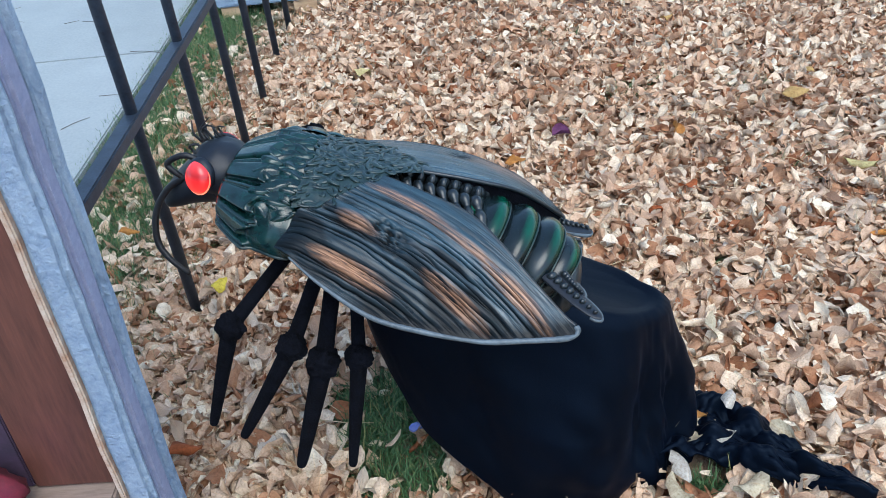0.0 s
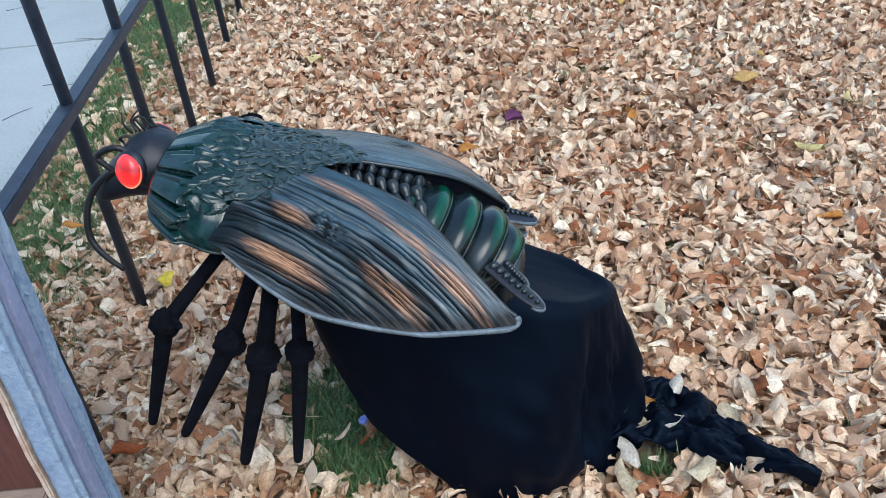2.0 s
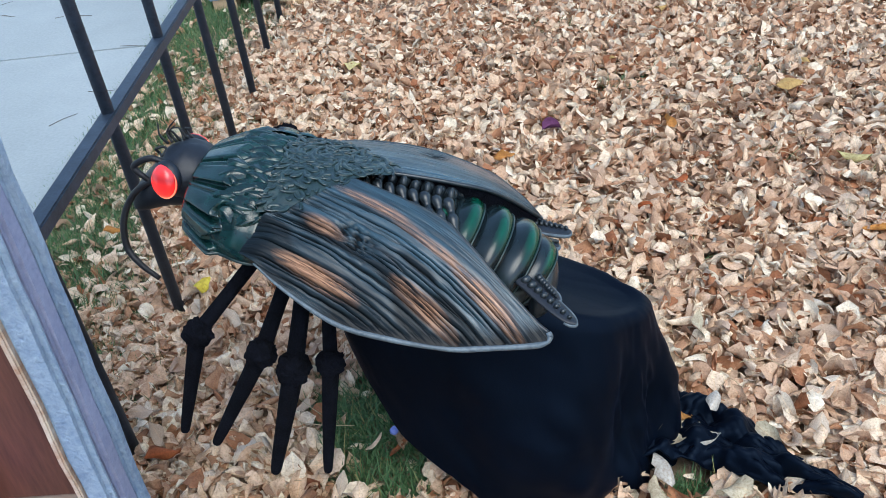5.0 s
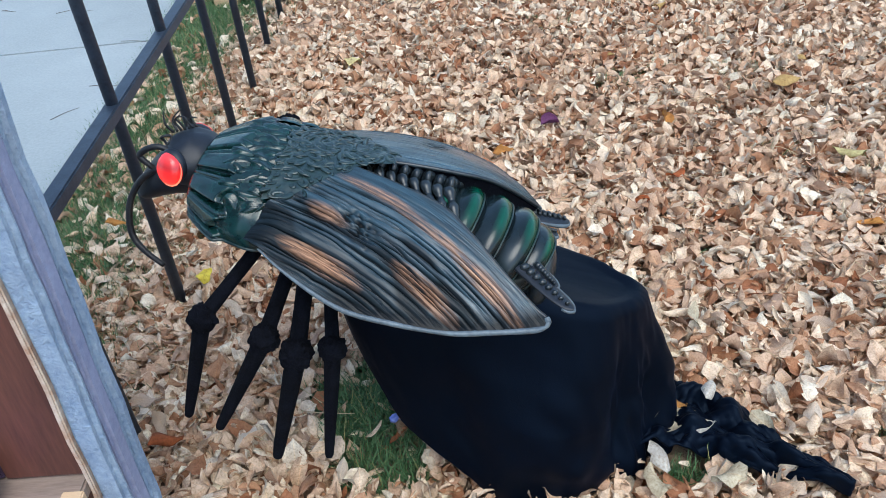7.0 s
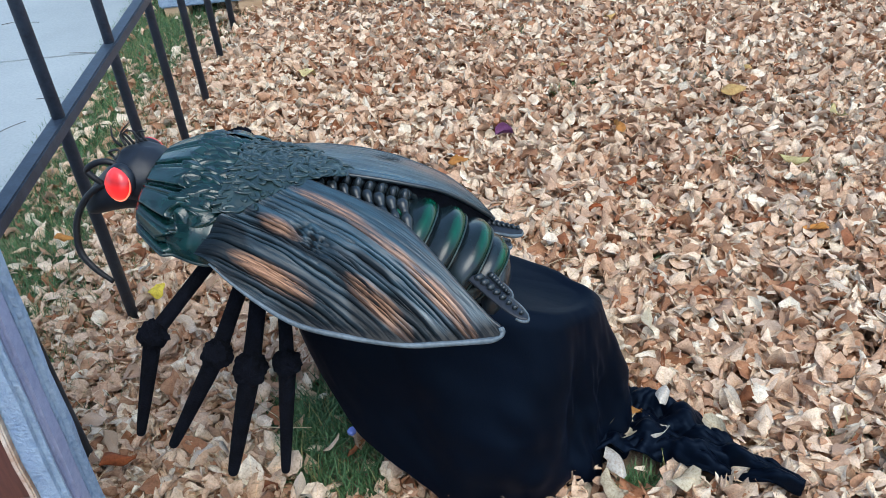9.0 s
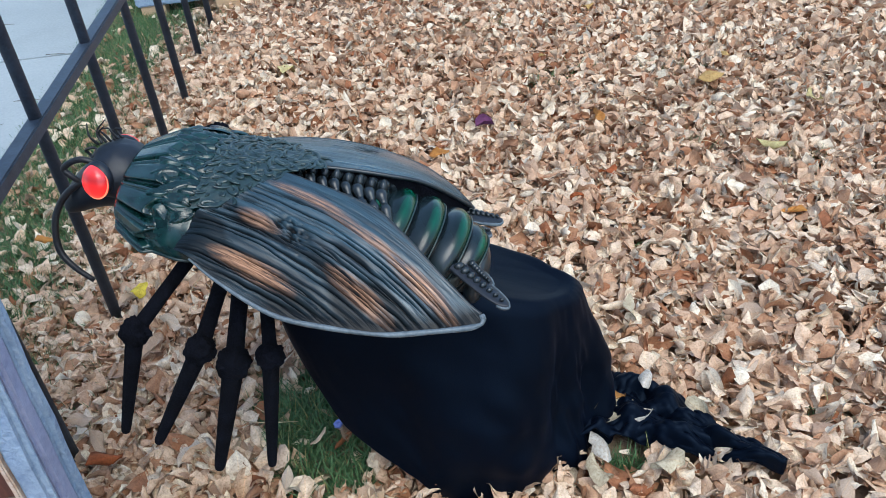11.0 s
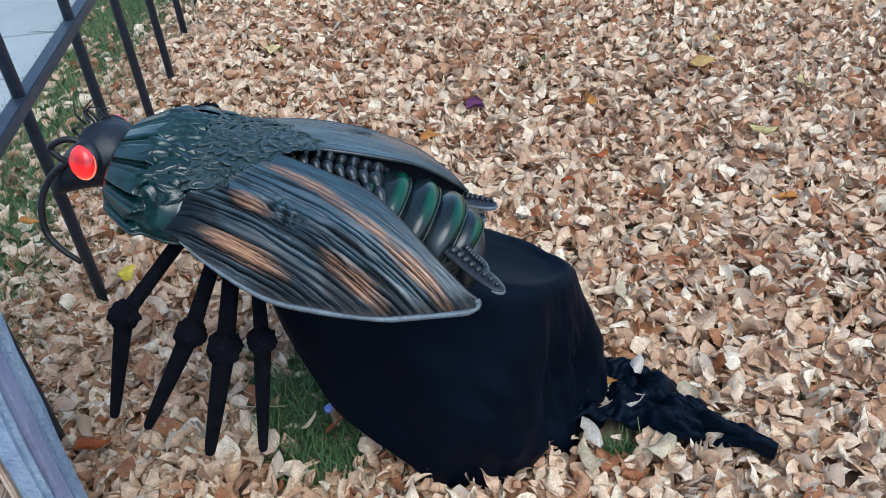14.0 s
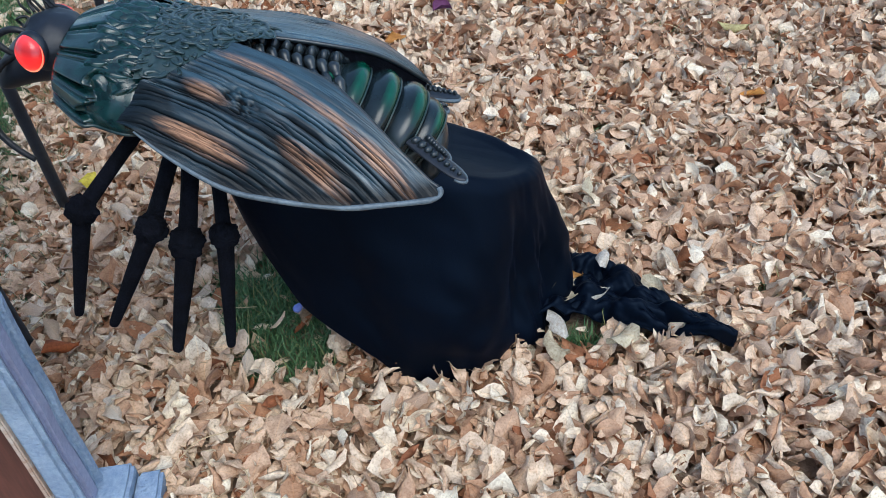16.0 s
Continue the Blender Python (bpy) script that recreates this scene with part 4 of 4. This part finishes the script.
part("tail_cap", mesh_of("tail_cap", *ball((-0.246, 0, -0.074), (0.022, 0.062, 0.048), None, 12, 20)), M_BONE, insect)


def tail_flap(root, tip, s, wide, label):
    """A flat tapering flap with a pale edge and a row of beads that shrink towards its tip."""
    r, t = Vector(root), Vector(tip)
    d = (t - r).normalized()
    side = Vector((-d.y, d.x, 0)).normalized() * (-s)

    def half(u):
        return wide * (0.85 + 0.3 * u) * math.sqrt(max(0.0, 1 - u ** 3.2)) + 0.001

    v, f, uv = sheet(lambda u, w: r.lerp(t, u) + side * half(u) * math.cos(2 * math.pi * w) + Vector((0, 0, 0.0055 * math.sin(2 * math.pi * w) * (1 - 0.5 * u))), 22, 20, True)
    fin = part("tail_flap", mesh_of("tail_flap", v, f), M_HEAD, insect, label)
    for k in range(8):
        u = 0.08 + 0.115 * k
        n = 1 - 0.075 * k
        q = r.lerp(t, u) - side * half(u) * 0.10 + Vector((0, 0, 0.0052))
        turn_ = Euler((0, 0, math.atan2(d.y, d.x) + 0.25 * s))
        part("bead", mesh_of("bead", *ball(q, (0.0062 * n, 0.0115 * n * (wide / 0.021), 0.0068 * n), turn_, 8, 12)), M_BONE, fin)
    rim = [r.lerp(t, u) + side * half(u) * e + Vector((0, 0, -0.002)) for u, e in [(x, 1.0) for x in np.linspace(0.1, 1.0, 14)] + [(0.96, -1.0), (0.88, -1.0)]]
    part("edge", mesh_of("edge", *tube(rim, [0.0014, 0.0028, 0.0034, 0.0020], 8, 40)), M_RIM, fin, "pale grey edge")


tail_flap((-0.210, 0.066, -0.030), (-0.290, 0.131, -0.040), -1, 0.0155, "dark beaded tail flap with a pale edge")
tail_flap((-0.232, 0.056, -0.032), (-0.264, 0.092, -0.036), -1, 0.011, "small beaded tail flap")
tail_flap((-0.205, -0.105, -0.040), (-0.282, -0.128, -0.052), 1, 0.019, "dark beaded tail flap with a pale edge")
tail_flap((-0.228, -0.050, -0.036), (-0.262, -0.064, -0.042), 1, 0.011, "small beaded tail flap")


def leg(hip, knee, toe, thick):
    """A foam leg: straight thigh, lumpy knee, shin tapering to a blunt toe. World places."""
    hip, knee, toe = (INWARD @ Vector(p) for p in (hip, knee, toe))
    whole = new("leg")
    whole.parent = insect
    whole.empty_display_size = 0.02
    part("thigh", mesh_of("thigh", *tube([hip, hip.lerp(knee, 0.5), knee], [thick * 0.95, thick * 0.9, thick], 10, 10)), M_FOAM, whole)
    part("knee", mesh_of("knee", *ball(knee, (thick * 1.8, thick * 1.75, thick * 1.75), None, 26, 36, lambda d: 1 + 0.22 * noise.noise(d * 2.6 + knee * 30) + 0.14 * noise.noise(d * 9 + knee * 30) + 0.08 * noise.noise(d * 23))), M_FOAM, whole, "fuzzy black knee")
    part("shin", mesh_of("shin", *tube([knee, knee.lerp(toe, 0.35), knee.lerp(toe, 0.75), toe.lerp(knee, 0.02), toe], [thick * 1.15, thick * 1.0, thick * 0.78, thick * 0.62, thick * 0.40], 10, 14)), M_FOAM, whole)


leg((0.405, -0.60, 0.545), (0.318, -0.685, 0.483), (0.250, -0.69, 0.300), 0.0112)
leg((0.440, -0.60, 0.505), (0.395, -0.685, 0.434), (0.290, -0.69, 0.267), 0.0122)
leg((0.460, -0.60, 0.490), (0.436, -0.685, 0.401), (0.368, -0.70, 0.200), 0.0138)
leg((0.490, -0.60, 0.470), (0.488, -0.680, 0.398), (0.449, -0.70, 0.190), 0.0115)
leg((0.430, -0.46, 0.53), (0.427, -0.36, 0.600), (0.40, -0.27, 0.36), 0.0140)
leg((0.470, -0.46, 0.53), (0.475, -0.32, 0.545), (0.47, -0.26, 0.34), 0.0140)

# ---- black cloth over the stand ----
def hem(x):
    """Height of the cloth's lower edge over the ground: it is drawn up towards the head."""
    return float(np.interp(x, [0.48, 0.518, 0.56, 0.623, 0.70, 0.76], [0.41, 0.285, 0.175, 0.090, 0.012, 0.0]))


def drape(u, w):
    """From under the insect (u = 0) down to its hem (u = 1), all round (w)."""
    a = 2 * math.pi * w
    ca, sa = math.cos(a), math.sin(a)
    top = Vector((0.732 + 0.256 * math.copysign(abs(ca) ** 0.5, ca), -0.520 + 0.085 * sa, 0.0))
    top.z = min(0.324 + 0.43 * (0.998 - top.x) - 0.012 * sa * sa, 0.490)
    foot = Vector((0.758 + 0.272 * math.copysign(abs(ca) ** (0.62 if ca > 0 else 0.85), ca), -0.515 + 0.150 * math.copysign(abs(sa) ** (0.62 if ca > 0 else 0.9), sa), 0.0))
    foot.z = float(swell(foot.x, foot.y)) + 0.012 + hem(foot.x)
    p = top.lerp(foot, u ** 1.2) - Vector((ca, sa, 0)) * 0.035 * max(0.0, 1 - u / 0.12) ** 2
    p.z = top.z + (foot.z - top.z) * max(0.0, u - 0.05) / 0.95
    loose = min(1.0, max(0.12, (foot.x - 0.56) / 0.25))
    fold = 0.024 * math.sin(5 * a + 1.2 + 1.4 * u) + 0.013 * math.sin(9 * a + 2.6 * u + 0.5) + 0.034 * noise.noise(Vector((2.6 * ca + 0.9 * u, 2.6 * sa, 1.4 * u)))
    # slanting pulls towards the raised hem
    pull = 0.5 + 0.5 * math.sin(34 * (p.x * 0.62 + p.z * 0.78) + 2.0 * noise.noise(Vector((p.x * 5, p.z * 5, 2))))
    fold += 0.009 * pull ** 3 * (1 if sa < 0 else 0.4) + 0.007 * noise.noise(Vector((9 * ca, 9 * sa, 7 * u)))
    return p + Vector((ca, sa, 0)) * fold * min(1, 1.5 * u + 0.06) * loose + Vector((0, 0, 0.006 * math.sin(17 * a) * u ** 4 * loose))


v, f, uv = sheet(drape, 90, 220, True)
stand_cloth = part("draped_cloth", mesh_of("draped_cloth", v + [(0.70, -0.52, 0.44)], f + [(len(v), (j + 1) % 220, j) for j in range(220)]), M_CLOTH)
tagged(stand_cloth, "black cloth draped over the stand down to the leaves", "cloth")


def tail_cloth(u, w):
    mid = bezier([(1.00, -0.555, 0.045), (1.10, -0.52, 0.045), (1.15, -0.62, 0.035), (1.30, -0.735, 0.026)], u)
    half = 0.100 * (1 - u) ** 0.75 * min(1, 0.75 + 2 * u) + 0.008
    c = 2 * w - 1
    across = Vector((0.66, 0.75, 0))
    h = 0.014 * (1 - c * c) + 0.034 * noise.noise(Vector((u * 7, c * 2.6, 1))) + 0.010 * math.sin(7 * c + 9 * u) * (1 - u) + 0.008 * noise.noise(Vector((u * 22, c * 8, 3)))
    ragged = 1 + 0.16 * noise.noise(Vector((u * 9, 5.0 * math.copysign(1, c), 2)))
    return mid + across * half * c * ragged + Vector((0, 0, h))


v, f, uv = sheet(tail_cloth, 90, 50)
me = mesh_of("cloth_end", v, f, uv)
trailing = part("trailing_cloth", me, M_CLOTH)
tagged(trailing, "twisted end of black cloth trailing over the leaves", "cloth")
md = trailing.modifiers.new("thickness", "SOLIDIFY")
md.thickness = 0.004

# a blue scrap in the grass
tagged(part("blue_scrap", mesh_of("blue_scrap", *ball((0.538, -0.487, 0.035), (0.014, 0.009, 0.007), Euler((0.4, 0.2, 0.5)), 6, 9, lambda d: 1 + 0.3 * math.sin(5 * d.x + 3 * d.y))), M_BLUE), "small crumpled blue plastic scrap in the grass", "litter")

# twigs and needles lying on the walk
g = random.Random(12)
for k in range(24):
    x, y, a, l = g.uniform(-1.6, -0.58), g.uniform(0.2, 3.4), g.uniform(-0.5, 0.9), g.uniform(0.05, 0.17)
    z = 0.0135
    pts = [(x, y, z), (x + 0.5 * l * math.cos(a), y + 0.5 * l * math.sin(a) + g.uniform(-0.01, 0.01), z + 0.002), (x + l * math.cos(a), y + l * math.sin(a), z)]
    tagged(part("twig", mesh_of("twig", *tube(pts, [0.0013, 0.0011, 0.0008], 5, 7)), M_TWIG), "thin dark dry twig lying on the concrete walk", "twig", "twigs on the walk")
for k in range(60):
    x, y, a, l = g.uniform(0.0, 1.7), g.uniform(-0.9, 0.9), g.uniform(0, 6.28), g.uniform(0.06, 0.15)
    z = float(swell(x, y)) + 0.036
    pts = [(x, y, z), (x + 0.5 * l * math.cos(a), y + 0.5 * l * math.sin(a) + g.uniform(-0.02, 0.02), z + g.uniform(0.0, 0.02)), (x + l * math.cos(a), y + l * math.sin(a), z)]
    part("stalk", mesh_of("stalk", *tube(pts, [0.0011, 0.0009, 0.0007], 5, 8)), M_STALK, litter)
